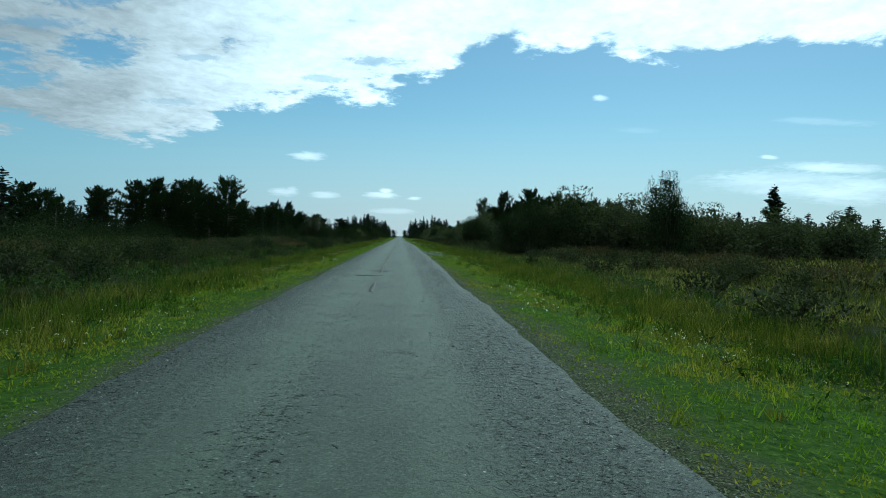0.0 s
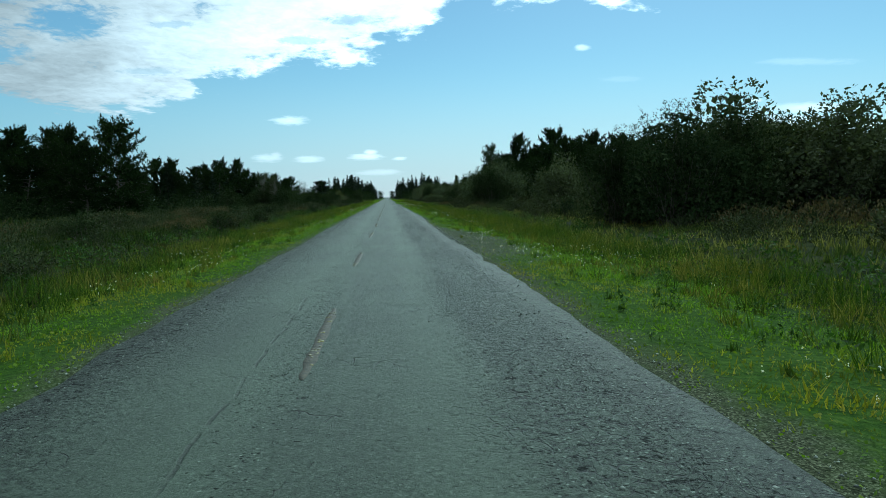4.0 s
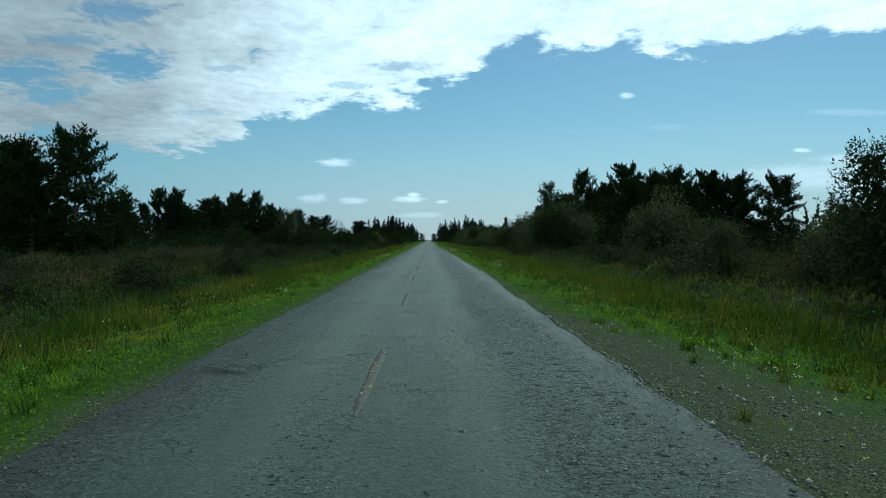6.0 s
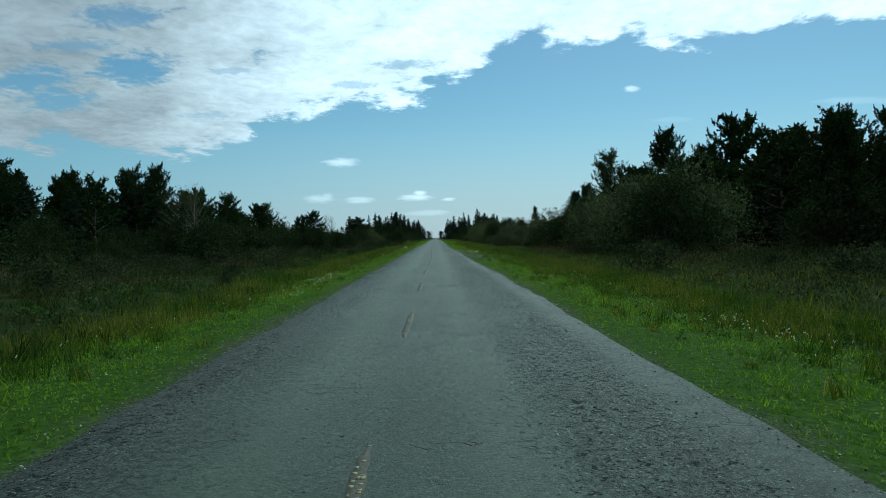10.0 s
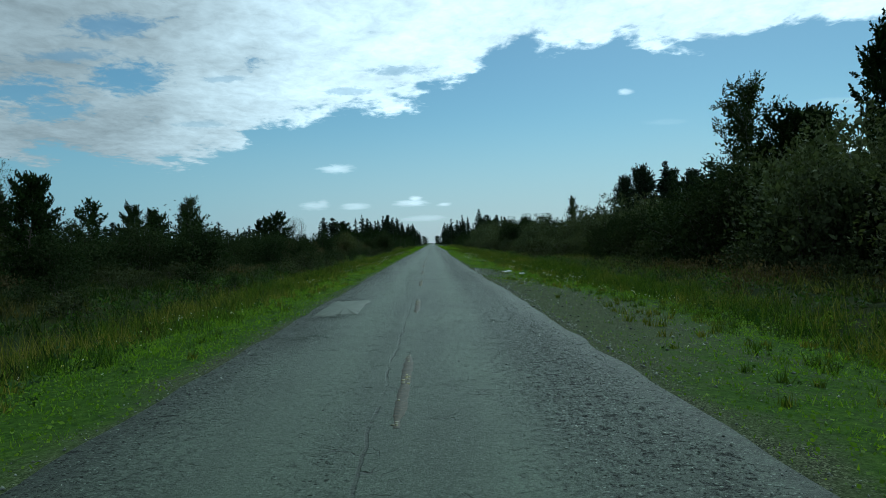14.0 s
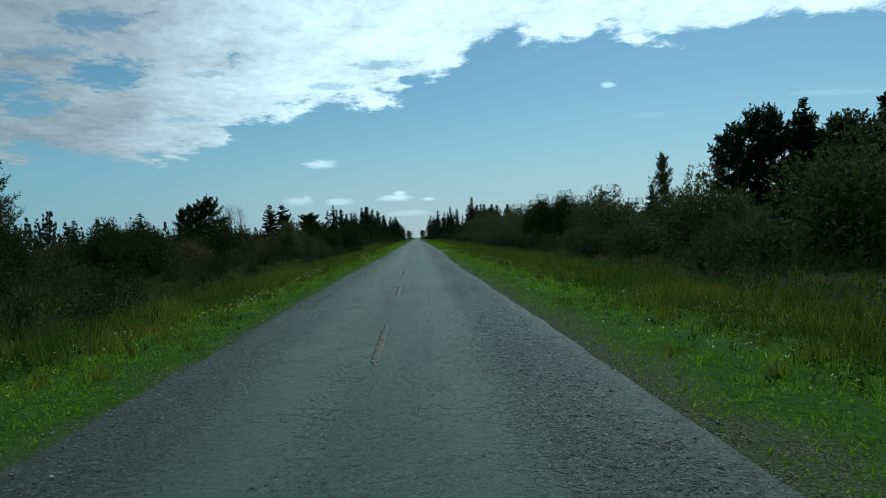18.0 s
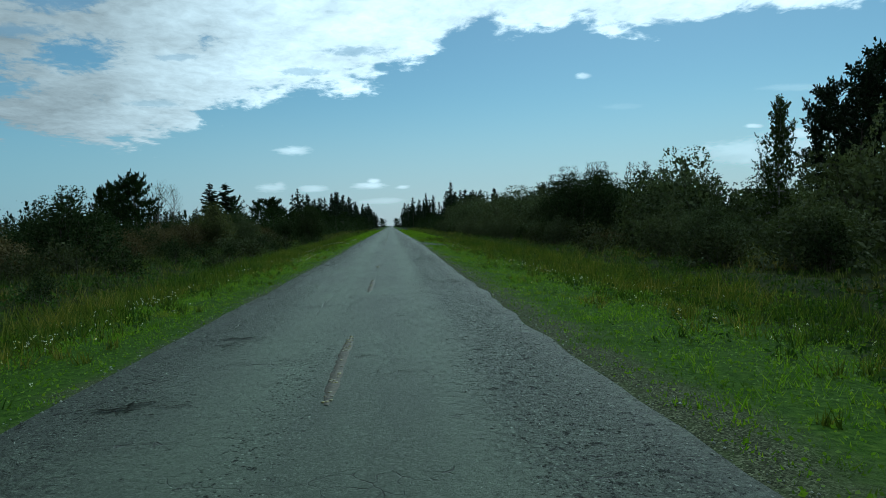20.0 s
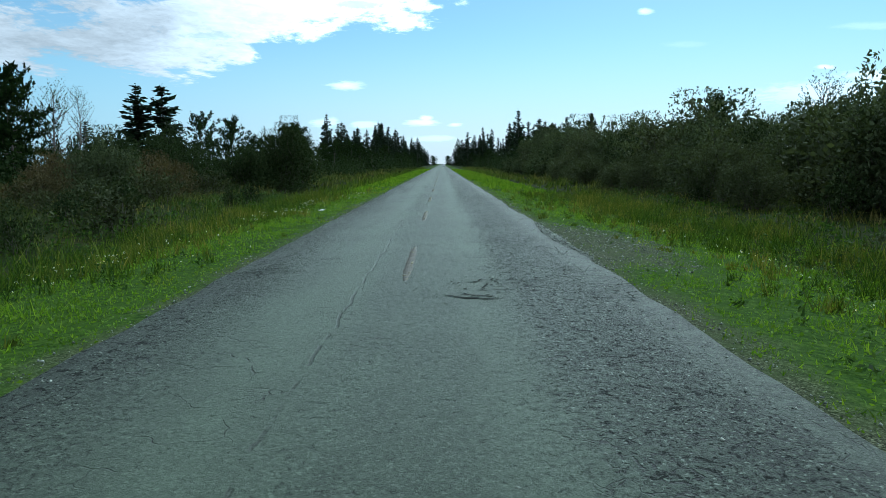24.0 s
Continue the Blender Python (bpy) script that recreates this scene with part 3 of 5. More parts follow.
def broadleaf(seed, height, spread, leaf_count, leaf=0.26, low=0.18, upright=0.4, mat=None, bark=None, bare=False, cone=0.0, limbs=44):
    """Deciduous tree: bent trunk, rising limbs, leafy shoots on them that end in points, gaps between the limbs."""
    rng = np.random.default_rng(seed)
    trunk = curve_path(rng, (0, 0, -0.3), (0, 0, 1), height * 0.88, 9, 0.06, 0.12)
    r0 = height * 0.012 + 0.03
    paths, radii = [trunk], [np.linspace(r0, 0.02, 9)]
    A, D, L, inner = [], [], [], []
    mid, tall, broad = height * (low + (1 - low) * 0.48), height * (1 - low) * 0.52, spread * 0.5
    for i in range(limbs):
        f = low + (1.0 - low) * (i + rng.uniform(0, 1)) / limbs
        g = (f - low) / (1 - low)
        at0, a = along_path(trunk, f), i * 2.4 + rng.uniform(-0.5, 0.5)
        d = unit(np.array([math.cos(a), math.sin(a), upright + 0.95 * (g - 0.45) + rng.uniform(-0.2, 0.25)]))
        # each limb reaches to the skin of an egg-shaped crown
        p, q = (at0 - np.array([0, 0, mid])) / np.array([broad, broad, tall]), d / np.array([broad, broad, tall])
        inside = min(0.97, float(p @ p))
        reach = (-(p @ q) + math.sqrt((p @ q) ** 2 + (q @ q) * (1 - inside))) / (q @ q)
        ln = max(0.08 * height, reach * (1 - cone * 0.62 * g) * rng.uniform(0.80, 1.02) * (0.90 + 0.10 * math.sin(a * 2 + seed)))
        limb = curve_path(rng, at0, d, ln, 6, 0.12, 0.015)
        rl = r0 * (1 - f) * 0.45 + 0.011
        paths.append(limb)
        radii.append(np.linspace(rl, 0.007, 6))
        for s in np.linspace(0.25, 1.0, 5 + int(ln * 2.2)):
            at, t = along_path(limb, s), unit(limb[-1] - limb[0])
            d = unit(t * 0.55 + rng.normal(size=3) * np.array([0.6, 0.6, 0.45]) + np.array([0, 0, 0.22 + 0.35 * g]))
            long = height * 0.075 * (1.25 - 0.45 * s) * rng.uniform(0.5, 1.3)
            A.append(at), D.append(d), L.append(long)
            if leaf_count > 2500:
                paths.append(np.array([at, at + d * long * 0.5, at + d * long * 0.94 + np.array([0, 0, 0.1 * long])]))
                radii.append(np.array([rl * 0.35 + 0.004, 0.006, 0.003]))
            if s < 0.8:
                inner.append(at * 0.9 + at0 * 0.1)
    for s in np.linspace(0.78, 1.0, 7):      # the leader and what stands round it
        A.append(along_path(trunk, s)), L.append(height * 0.065 * rng.uniform(0.7, 1.2))
        D.append(unit(rng.normal(size=3) * np.array([0.6, 0.6, 0.1]) + np.array([0, 0, 1.0])))
    A, D, L, inner = np.array(A), np.array(D), np.array(L), np.array(inner)
    ob = new("tree")
    part("trunk", mesh_from("trunk", *tubes(paths, radii, 4), bark or M_BARK, True), ob)
    c, size, way = sprays(rng, A, D, L, leaf_count, leaf, 0.46 if not bare else 0.12)
    if not bare:      # larger sprays inside close the crown
        m = int(leaf_count * 0.20)
        q = inner[rng.integers(0, len(inner), m)] + rng.normal(size=(m, 3)) * height * 0.022
        c, size, way = np.concatenate([c, q]), np.concatenate([size, np.full(m, min(height * 0.045, 0.42))]), np.concatenate([way, unit(rng.normal(size=(m, 3)))])
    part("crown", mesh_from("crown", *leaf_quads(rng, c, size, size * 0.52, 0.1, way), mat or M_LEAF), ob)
    return ob


def spruce(seed, height, spread, whorls, sparse=1.0, far=False):
    """Conifer: straight trunk, drooping whorls of branches carrying flat sprays of needles, ragged outline, spire top."""
    rng = np.random.default_rng(seed)
    trunk = np.array([[rng.normal() * 0.02 * z, rng.normal() * 0.02 * z, z * height - 0.3] for z in np.linspace(0, 1, 6)])
    trunk[:, :2] *= height / 12
    paths, radii = [trunk], [np.linspace(height * 0.016 + 0.02, 0.012, 6)]
    C, A, S = [], [], []
    for w in range(whorls):
        f = 0.06 + 0.93 * (w / whorls)
        n = (5 if f < 0.8 else 4) if not far else 4
        for j in range(n):
            if rng.uniform() > sparse:
                continue
            a = rng.uniform(0, 2 * np.pi)
            ln = (spread * 0.5 * (1 - f) ** 0.8 + 0.12) * rng.uniform(0.55, 1.18)
            d = np.array([math.cos(a), math.sin(a), -0.30 + 0.75 * f])
            b = curve_path(rng, (0, 0, f * height - 0.2), d, ln, 4, 0.08, 0.05)
            if not far:
                paths.append(b)
                radii.append(np.linspace(0.022 + 0.01 * (1 - f), 0.005, 4))
            m = max(3, int(ln * 4.5)) if not far else max(2, int(ln * 1.6))
            s = np.linspace(0.18, 1.0, m)
            p = np.stack([np.interp(s * 3, range(4), b[:, c]) for c in range(3)], 1)
            for sd in (-1, 0, 1):
                side = np.array([-math.sin(a), math.cos(a), 0]) * sd
                C.append(p + side * (0.16 * (1.1 - s))[:, None] * min(1.5, ln) + np.array([0, 0, -0.06]))
                A.append(np.repeat(unit(d + side * 0.9)[None], m, 0))
                S.append(np.full(m, (0.60 if ln > 0.5 else 0.34) if not far else 1.15 if ln > 0.9 else 0.7))
    top = np.array([[0, 0, height - 0.45], [0, 0, height - 0.2], [0.03, 0, height - 0.6], [-0.03, 0, height - 0.75]])
    C.append(top), A.append(np.repeat(np.array([[0, 0, 1.5]]), 4, 0)), S.append(np.full(4, 0.3))
    C, A, S = np.concatenate(C), np.concatenate(A), np.concatenate(S)
    C = C + rng.normal(size=C.shape) * 0.05
    ob = new("spruce")
    part("trunk", mesh_from("trunk", *tubes(paths, radii, 4), M_BARK, True), ob)
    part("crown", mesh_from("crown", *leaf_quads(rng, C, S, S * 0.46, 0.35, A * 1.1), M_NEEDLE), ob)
    return ob


def bush(seed, height, spread, leaf_count, leaf=0.17, stems=26, mat=None, name="bush"):
    """Many-stemmed bush: several uneven heads run together, stems arch up into them, leaves down to the grass."""
    rng = np.random.default_rng(seed)
    n_head = 7
    turn = rng.uniform(0, 6.28) + np.arange(n_head) * 2.4
    away = spread * np.sqrt(np.arange(n_head) / n_head) * rng.uniform(0.26, 0.40, n_head)
    head = np.stack([np.cos(turn) * away, np.sin(turn) * away], 1)
    girth = spread * rng.uniform(0.17, 0.27, n_head)
    crest = height * np.clip(1.0 - (away / spread / 0.5) ** 2 * 0.55, 0.4, 1.0) * rng.uniform(0.68, 1.0, n_head)
    crest[0] = height
    odds = girth * crest / (girth * crest).sum()
    paths, radii, A, D, L = [], [], [], [], []
    for i in range(stems):
        h = rng.choice(n_head, p=odds)
        a, r = rng.uniform(0, 2 * np.pi), math.sqrt(rng.uniform(0, 1))
        out = np.array([math.cos(a), math.sin(a), 0.0])
        top = crest[h] * math.sqrt(1 - 0.8 * r * r) * rng.uniform(0.8, 0.96)
        q = np.array([head[h, 0], head[h, 1], top]) + out * r * girth[h]
        p = np.array([head[h, 0] * 0.35, head[h, 1] * 0.35, -0.2]) + rng.normal(size=3) * np.array([0.05, 0.05, 0.0]) * spread
        m = p * 0.5 + q * 0.5
        m[2] = top * 0.68
        s = np.linspace(0, 1, 6)[:, None]
        b = p * (1 - s) ** 2 + m * 2 * s * (1 - s) + q * s * s + rng.normal(size=(6, 3)) * 0.03 * height * s
        paths.append(b)
        radii.append(np.linspace(0.010 + height * 0.004, 0.004, 6))
        for f in np.linspace(0.38, 1.0, 9):
            A.append(along_path(b, f)), L.append(height * rng.uniform(0.07, 0.18) * (1.15 - 0.45 * f))
            D.append(unit(out * (0.2 + 0.5 * r) + rng.normal(size=3) * 0.5 + np.array([0, 0, 0.7])))
    A, D, L = np.array(A), np.array(D), np.array(L)
    ob = new(name)
    part("stem_frame", mesh_from("stem_frame", *tubes(paths, radii, 3), M_BARK, True), ob)
    c, size, way = sprays(rng, A, D, L, int(leaf_count * 0.66), leaf, 0.36)

    def fill(m, lo, hi, most):
        """Places in the heads, between two depths under their skin."""
        h = rng.choice(n_head, m, p=odds)
        a, u = rng.uniform(0, 2 * np.pi, m), rng.uniform(0.02, most, m) ** 0.8
        deep = girth[h] * np.sqrt(1 - 0.88 * u * u) * rng.uniform(lo, hi, m) * (1 + 0.14 * np.sin(a * 3 + h) + 0.12 * np.sin(a * 7 + u * 11))
        at = np.stack([head[h, 0] + np.cos(a) * deep, head[h, 1] + np.sin(a) * deep, u * crest[h]], 1)
        return at, unit(np.stack([np.cos(a), np.sin(a), 0.5 + u], 1))

    m, n = int(leaf_count * 0.48), int(leaf_count * 0.22)
    skin, skin_way = fill(m, 0.78, 1.0, 0.92)
    core, _ = fill(n, 0.1, 0.78, 0.80)
    c = np.concatenate([c, skin, core])
    size = np.concatenate([size, np.full(m, leaf), np.full(n, min(height * 0.075, 0.24))])
    way = np.concatenate([way, skin_way, unit(rng.normal(size=(n, 3)))])
    keep = c[:, 2] > 0.02
    part("foliage", mesh_from("foliage", *leaf_quads(rng, c[keep], size[keep], size[keep] * 0.5, 0.1, way[keep] * 0.8), mat or M_BUSH), ob)
    return ob


class Kind:
    """Prototypes of one kind of plant; plant() sets the first where it is wanted and copies it from then on."""

    def __init__(self, protos, category, group):
        self.items = []
        for o in protos:
            leaves = o.children[-1].data.vertices
            co = np.empty(len(leaves) * 3, np.float32)
            leaves.foreach_get("co", co)
            self.items.append([o, float(np.percentile(co[2::3], 99.8)), False])
        self.category, self.group, self.turn = category, group, 0

    def plant(self, x, y, height, label, z=None, which=None, wide=1.0, rz=None):
        it = self.items[(self.turn if which is None else which) % len(self.items)]
        self.turn += 1
        s = height / it[1]
        rz = (self.turn * 137.5) % 360 if rz is None else rz
        z = ground_z(x, y) if z is None else z
        m = pose(x, y, z, 0, 0, rz) @ Matrix.Diagonal((s * wide, s * wide, s, 1))
        ob = it[0] if not it[2] else copy_thing(it[0], m @ Matrix.Diagonal((*(1 / c for c in it[0].scale), 1)))
        if not it[2]:
            ob.matrix_basis = m
            it[2] = True
        return tagged(ob, label, self.category, self.group)


# ---- ground and road ----
def road_left(y):
    return np.interp(y, (0, 30, 100, 160, 205, 252, 285, 300, 440), (-3.1, -3.1, -3.2, -3.15, -3.2, -3.35, -3.1, -3.25, -3.2))


def road_right(y):
    return np.interp(y, (0, 30, 52, 92, 104, 125, 150, 166, 205, 255, 280, 298, 440), (2.2, 2.25, 2.5, 2.62, 2.85, 2.75, 2.75, 2.5, 2.32, 2.2, 2.4, 2.65, 2.5))


def ground_z(x, y):
    """Low bank at the road, shallow ditch, level rough land with gentle swells."""
    d = abs(x + 0.35)
    z = -0.05 - 0.30 * min(1, max(0, (d - 2.9) / 3.2)) - 0.35 * max(0, 1 - abs(d - 9.0) / 3.5)
    far = min(1.0, max(0.0, (d - 12) / 10))
    return z + 0.10 * far + 0.12 * far * math.sin(x * 0.21 + 1.3) * math.sin(y * 0.13) - (0.12 if d < 2.6 else 0.0)


def build_ground():
    xs = sorted(set([-3000, -1200, -500, -220, -120, -80] + list(range(-60, -12, 4)) + [i * 0.8 for i in range(-15, 16)] + list(range(12, 62, 4)) + [80, 120, 220, 500, 1200, 3000]))
    ys = [-400, -150, -60] + list(range(-30, 480, 3)) + list(range(480, 900, 20)) + [1000, 1300, 1800, 2600, 4000]
    v = [(x, y, ground_z(x, y)) for y in ys for x in xs]
    n = len(xs)
    f = [(j * n + i, j * n + i + 1, j * n + n + i + 1, j * n + n + i) for j in range(len(ys) - 1) for i in range(n - 1)]
    tagged(new("ground", mesh_from("ground", v, f, M_EARTH, True)), "grassy roadside land with a shallow ditch, green and brown", "ground", kind="structure")


def build_road():
    """Paved strip with crown and ragged edges; the edges drop to the verge."""
    ys = [-120 + 0.5 * i for i in range(int(560 / 0.5))] + [440 + 6 * i for i in range(178)]
    v, f = [], []
    for y in ys:
        e = 0.10 * noise.noise((y * 0.7, 3.1, 0)) + 0.10 * noise.noise((y * 0.16, 7.7, 0)) if y < 440 else 0
        g = 0.10 * noise.noise((y * 0.7, 13.1, 0)) + 0.12 * noise.noise((y * 0.16, 17.7, 0)) if y < 440 else 0
        l, r = float(road_left(y)), float(road_right(y))
        for x, z in ((l - 0.05 + e, -0.16), (l + e, -0.02), (l + 0.6, 0.0), (-1.6, 0.008), (-0.35, 0.012), (1.0, 0.008), (r - 0.6, 0.0), (r + g, -0.02), (r + 0.05 + g, -0.16)):
            v.append((x, y, z + (0.006 * noise.noise((x * 0.8, y * 0.5, 0)) if y < 440 and z > -0.1 else 0)))
    n = 9
    for j in range(len(ys) - 1):
        for i in range(n - 1):
            f.append((j * n + i, j * n + i + 1, j * n + n + i + 1, j * n + n + i))
    return tagged(new("road", mesh_from("road", v, f, M_ASPHALT, True)), "straight worn grey asphalt country road, cracked and patched", "road", kind="structure")


def ragged_plate(name, cx, cy, w, l, top, mat, seed, parent=None, n=26, thick=0.05, jag=0.16, square=0.6):
    """Flat irregular slab with a rim, its top at the height given."""
    rng = np.random.default_rng(seed)
    a = np.linspace(0, 2 * np.pi, n, endpoint=False)
    r = 1 + rng.normal(size=n) * jag
    r = (r + np.roll(r, 1)) / 2
    sq = 1 / np.maximum(np.abs(np.cos(a)), np.abs(np.sin(a))) ** square
    ring = np.stack([cx + np.cos(a) * r * sq * w * 0.42, cy + np.sin(a) * r * sq * l * 0.42], 1)
    v = [(cx, cy, top)] + [(x, y, top) for x, y in (ring - (cx, cy)) * 0.9 + (cx, cy)] + [(x, y, top - thick) for x, y in ring]
    f = []
    for i in range(n):
        j = (i + 1) % n
        f += [(0, 1 + i, 1 + j), (1 + i, 1 + n + i, 1 + n + j), (1 + i, 1 + n + j, 1 + j)]
    me = mesh_from(name, v, f, mat)
    ob = new(name, me)
    if parent:
        ob.parent = parent
    return ob


build_ground()
road = build_road()

# worn yellow centre stripes, broken into flakes; the paint line wanders a little
DASH_LONG = 4.2
DASH_STARTS = [20.9, 31.6, 42.4, 53.2, 64.0, 76.2, 87.3, 97.8, 108.2, 118.5, 128.8, 139.0, 149.3, 160.0, 172.1, 182.6, 192.9, 203.1, 214.2, 225.2, 236.2, 247.2, 258.4, 269.0, 279.8, 290.2, 300.2] + [310.9 + 10.7 * i for i in range(14)]


def line_x(y):
    return float(np.interp(y, (0, 64, 88, 151, 162, 174, 205, 216, 249, 260, 292, 330), (-0.75, -0.77, -0.62, -0.56, -0.45, -0.38, -0.58, -0.65, -0.66, -0.58, -0.50, -0.52)))


def dash(y0, length, seed):
    """A dark worn strip with ragged sides, and what is left of the paint in small flakes on it."""
    rng = np.random.default_rng(seed)
    rows = np.arange(0, length + 0.01, 0.12)
    v, f = [], []
    for i, r in enumerate(rows):
        w = 0.058 * min(1, 0.3 + 4 * min(r, length - r) / length) + rng.uniform(-0.012, 0.012)
        m = line_x(y0 + r) + rng.uniform(-0.008, 0.008)
        v += [(m - w - 0.006, y0 + r, 0.004), (m - w, y0 + r, 0.0195), (m + w, y0 + r, 0.0195), (m + w + 0.006, y0 + r, 0.004)]
        if i:
            f += [(4 * i - 4 + j, 4 * i - 3 + j, 4 * i + 1 + j, 4 * i + j) for j in range(3)]
    stripe = part("lane_stripe", mesh_from("lane_stripe", v, f, M_WORN), road, "worn centre stripe with flaking yellow paint")
    v, f, at = [], [], 0
    keep = rng.uniform(0.05, 0.30)
    for y in np.arange(y0 + 0.05, y0 + length - 0.05, 0.055):
        gone = noise.noise((y * 1.3, seed * 0.37, 0)) * 0.5
        for a in (-0.046, -0.015, 0.016):
            if rng.uniform() > keep + gone:
                continue
            mid, j, l = line_x(y), rng.uniform(-0.008, 0.008, 8), rng.uniform(0.03, 0.07)
            c = [(mid + a + j[0], y + j[1]), (mid + a + 0.031 + j[2], y + j[3]), (mid + a + 0.031 + j[4], y + l + j[5]), (mid + a + j[6], y + l + j[7])]
            v += [(p, q, 0.0225) for p, q in c] + [(p, q, 0.012) for p, q in c]
            f += [[at + i for i in q] for q in ((0, 1, 2, 3), (0, 4, 5, 1), (1, 5, 6, 2), (2, 6, 7, 3), (3, 7, 4, 0))]
            at += 8
    if v:
        part("paint", mesh_from("paint", v, f, M_PAINT), stripe, "flaked yellow paint")


for i, y in enumerate(DASH_STARTS):
    dash(y, 1.1 if 265 < y < 295 else DASH_LONG, 300 + i)      # almost worn away in one stretch

# ---- broken places, patches and gravel on the road ----
def crack_strips(rng, x, y, w, l):
    """Ragged slits across and along a broken place, as thin strips of changing width."""
    strips = []

    def strip(p, q, wide):
        v, f = [], []
        n = max(5, int(math.dist(p, q) / 0.07))
        d = ((q[0] - p[0]) / math.dist(p, q), (q[1] - p[1]) / math.dist(p, q))
        at, wander = len(v), 0.0
        for i in range(n):
            s = i / (n - 1)
            wander = wander * 0.75 + rng.normal() * 0.034
            half = wide * 0.5 * (0.12 + 0.88 * math.sin(math.pi * min(0.97, max(0.03, s))) ** 0.5) * rng.uniform(0.25, 1.45)
            cx, cy = p[0] + (q[0] - p[0]) * s - d[1] * wander, p[1] + (q[1] - p[1]) * s + d[0] * wander
            v.extend([(cx + d[1] * half, cy - d[0] * half, 0.0195), (cx - d[1] * half, cy + d[0] * half, 0.0195)])
            if i:
                f.append((at + 2 * i, at + 2 * i + 1, at + 2 * i - 1, at + 2 * i - 2))
        strips.append((v, f))

    # short open cracks, most of them across the road, a few running off along it
    for i in range(7):
        a, r = rng.uniform(0, 6.28), math.sqrt(rng.uniform(0, 1))
        px, py = x + math.cos(a) * r * w * 0.5, y + math.sin(a) * r * l * 0.5
        if i < 5:
            d = (w * rng.uniform(0.18, 0.38), rng.normal() * 0.10)
        else:
            d = (rng.normal() * 0.08, l * rng.uniform(0.15, 0.35))
        strip((px - d[0], py - d[1]), (px + d[0], py + d[1]), rng.uniform(0.022, 0.058) if i < 5 else rng.uniform(0.015, 0.032))
    return strips


def pothole(x, y, w, l, seed, hollow=False):
    """Crumbled place: a bundle of ragged open cracks, some round a worn-out hollow."""
    ob = new("pothole")
    ob.location = (x, y, 0.0)
    if hollow:
        ragged_plate("hollow", 0.0, 0.0, w * 0.8, l * 0.8, 0.0175, M_HOLLOW, seed, ob, 44, 0.03, 0.20, 0.4)
    for v, f in crack_strips(np.random.default_rng(seed + 50), 0.0, 0.0, w, l):
        part("crack", mesh_from("crack", v, f, M_CRACK), ob)
    # small holes where stones have come out, thicker towards the middle
    rng = np.random.default_rng(seed + 90)
    v, f = [], []
    for i in range(int(80 * w * l) + 25):
        px, py = np.clip(rng.normal(size=2), -1.9, 1.9) * (w * 0.42, l * 0.42)
        wide = rng.uniform(0.006, 0.016) * rng.choice([0.7, 1.0, 1.0, 1.8])
        at = len(v)
        v += [(px + math.cos(j * 0.8976) * wide * rng.uniform(0.6, 1.5), py + math.sin(j * 0.8976) * wide * rng.uniform(0.5, 1.3), 0.0192) for j in range(7)]
        f.append(tuple(range(at, at + 7)))
    tagged(part("pitting", mesh_from("pitting", v, f, M_CRACK), ob), kind="stuff")
    tagged(ob, "crumbled place with dark open cracks in the asphalt", "pothole", "broken places of the road")


for i, (x, y, w, l) in enumerate(((-0.85, 33.3, 1.1, 1.5), (-1.15, 29.4, 1.6, 0.8), (-0.4, 38.5, 0.5, 0.4), (-2.5, 78.7, 0.8, 0.7), (1.6, 103.7, 0.8, 0.7), (1.45, 100.2, 0.9, 0.6), (1.85, 97.1, 0.7, 0.7), (-0.68, 110.0, 0.8, 1.0),
                                   (2.05, 150.9, 1.2, 2.0), (2.3, 149.6, 0.9, 1.2), (1.6, 152.6, 0.8, 1.2), (-0.87, 165.7, 0.5, 0.4), (-2.4, 178.7, 0.9, 0.8), (-2.45, 182.1, 0.9, 0.6), (-0.5, 196.0, 0.4, 0.5), (-0.6, 197.6, 1.2, 0.8), (0.8, 198.4, 0.9, 0.6),
                                   (-2.3, 247.6, 0.8, 0.6), (-2.4, 251.3, 0.8, 0.8), (1.6, 260.8, 0.6, 0.5), (0.30, 284.6, 1.5, 1.8), (0.55, 283.2, 1.3, 1.4), (1.6, 277.6, 1.0, 2.2), (2.35, 276.2, 1.1, 1.4), (1.2, 275.9, 0.9, 1.6), (0.25, 275.1, 0.5, 1.2), (0.5, 299.6, 0.9, 1.4), (1.5, 301.0, 1.3, 2.6), (2.3, 299.6, 0.8, 2.0), (-2.6, 301.0, 0.9, 1.8), (-2.35, 292.6, 1.0, 0.9), (1.6, 268.5, 1.0, 1.4))):
    pothole(x, y, w, l, 20 + i, i < 2)


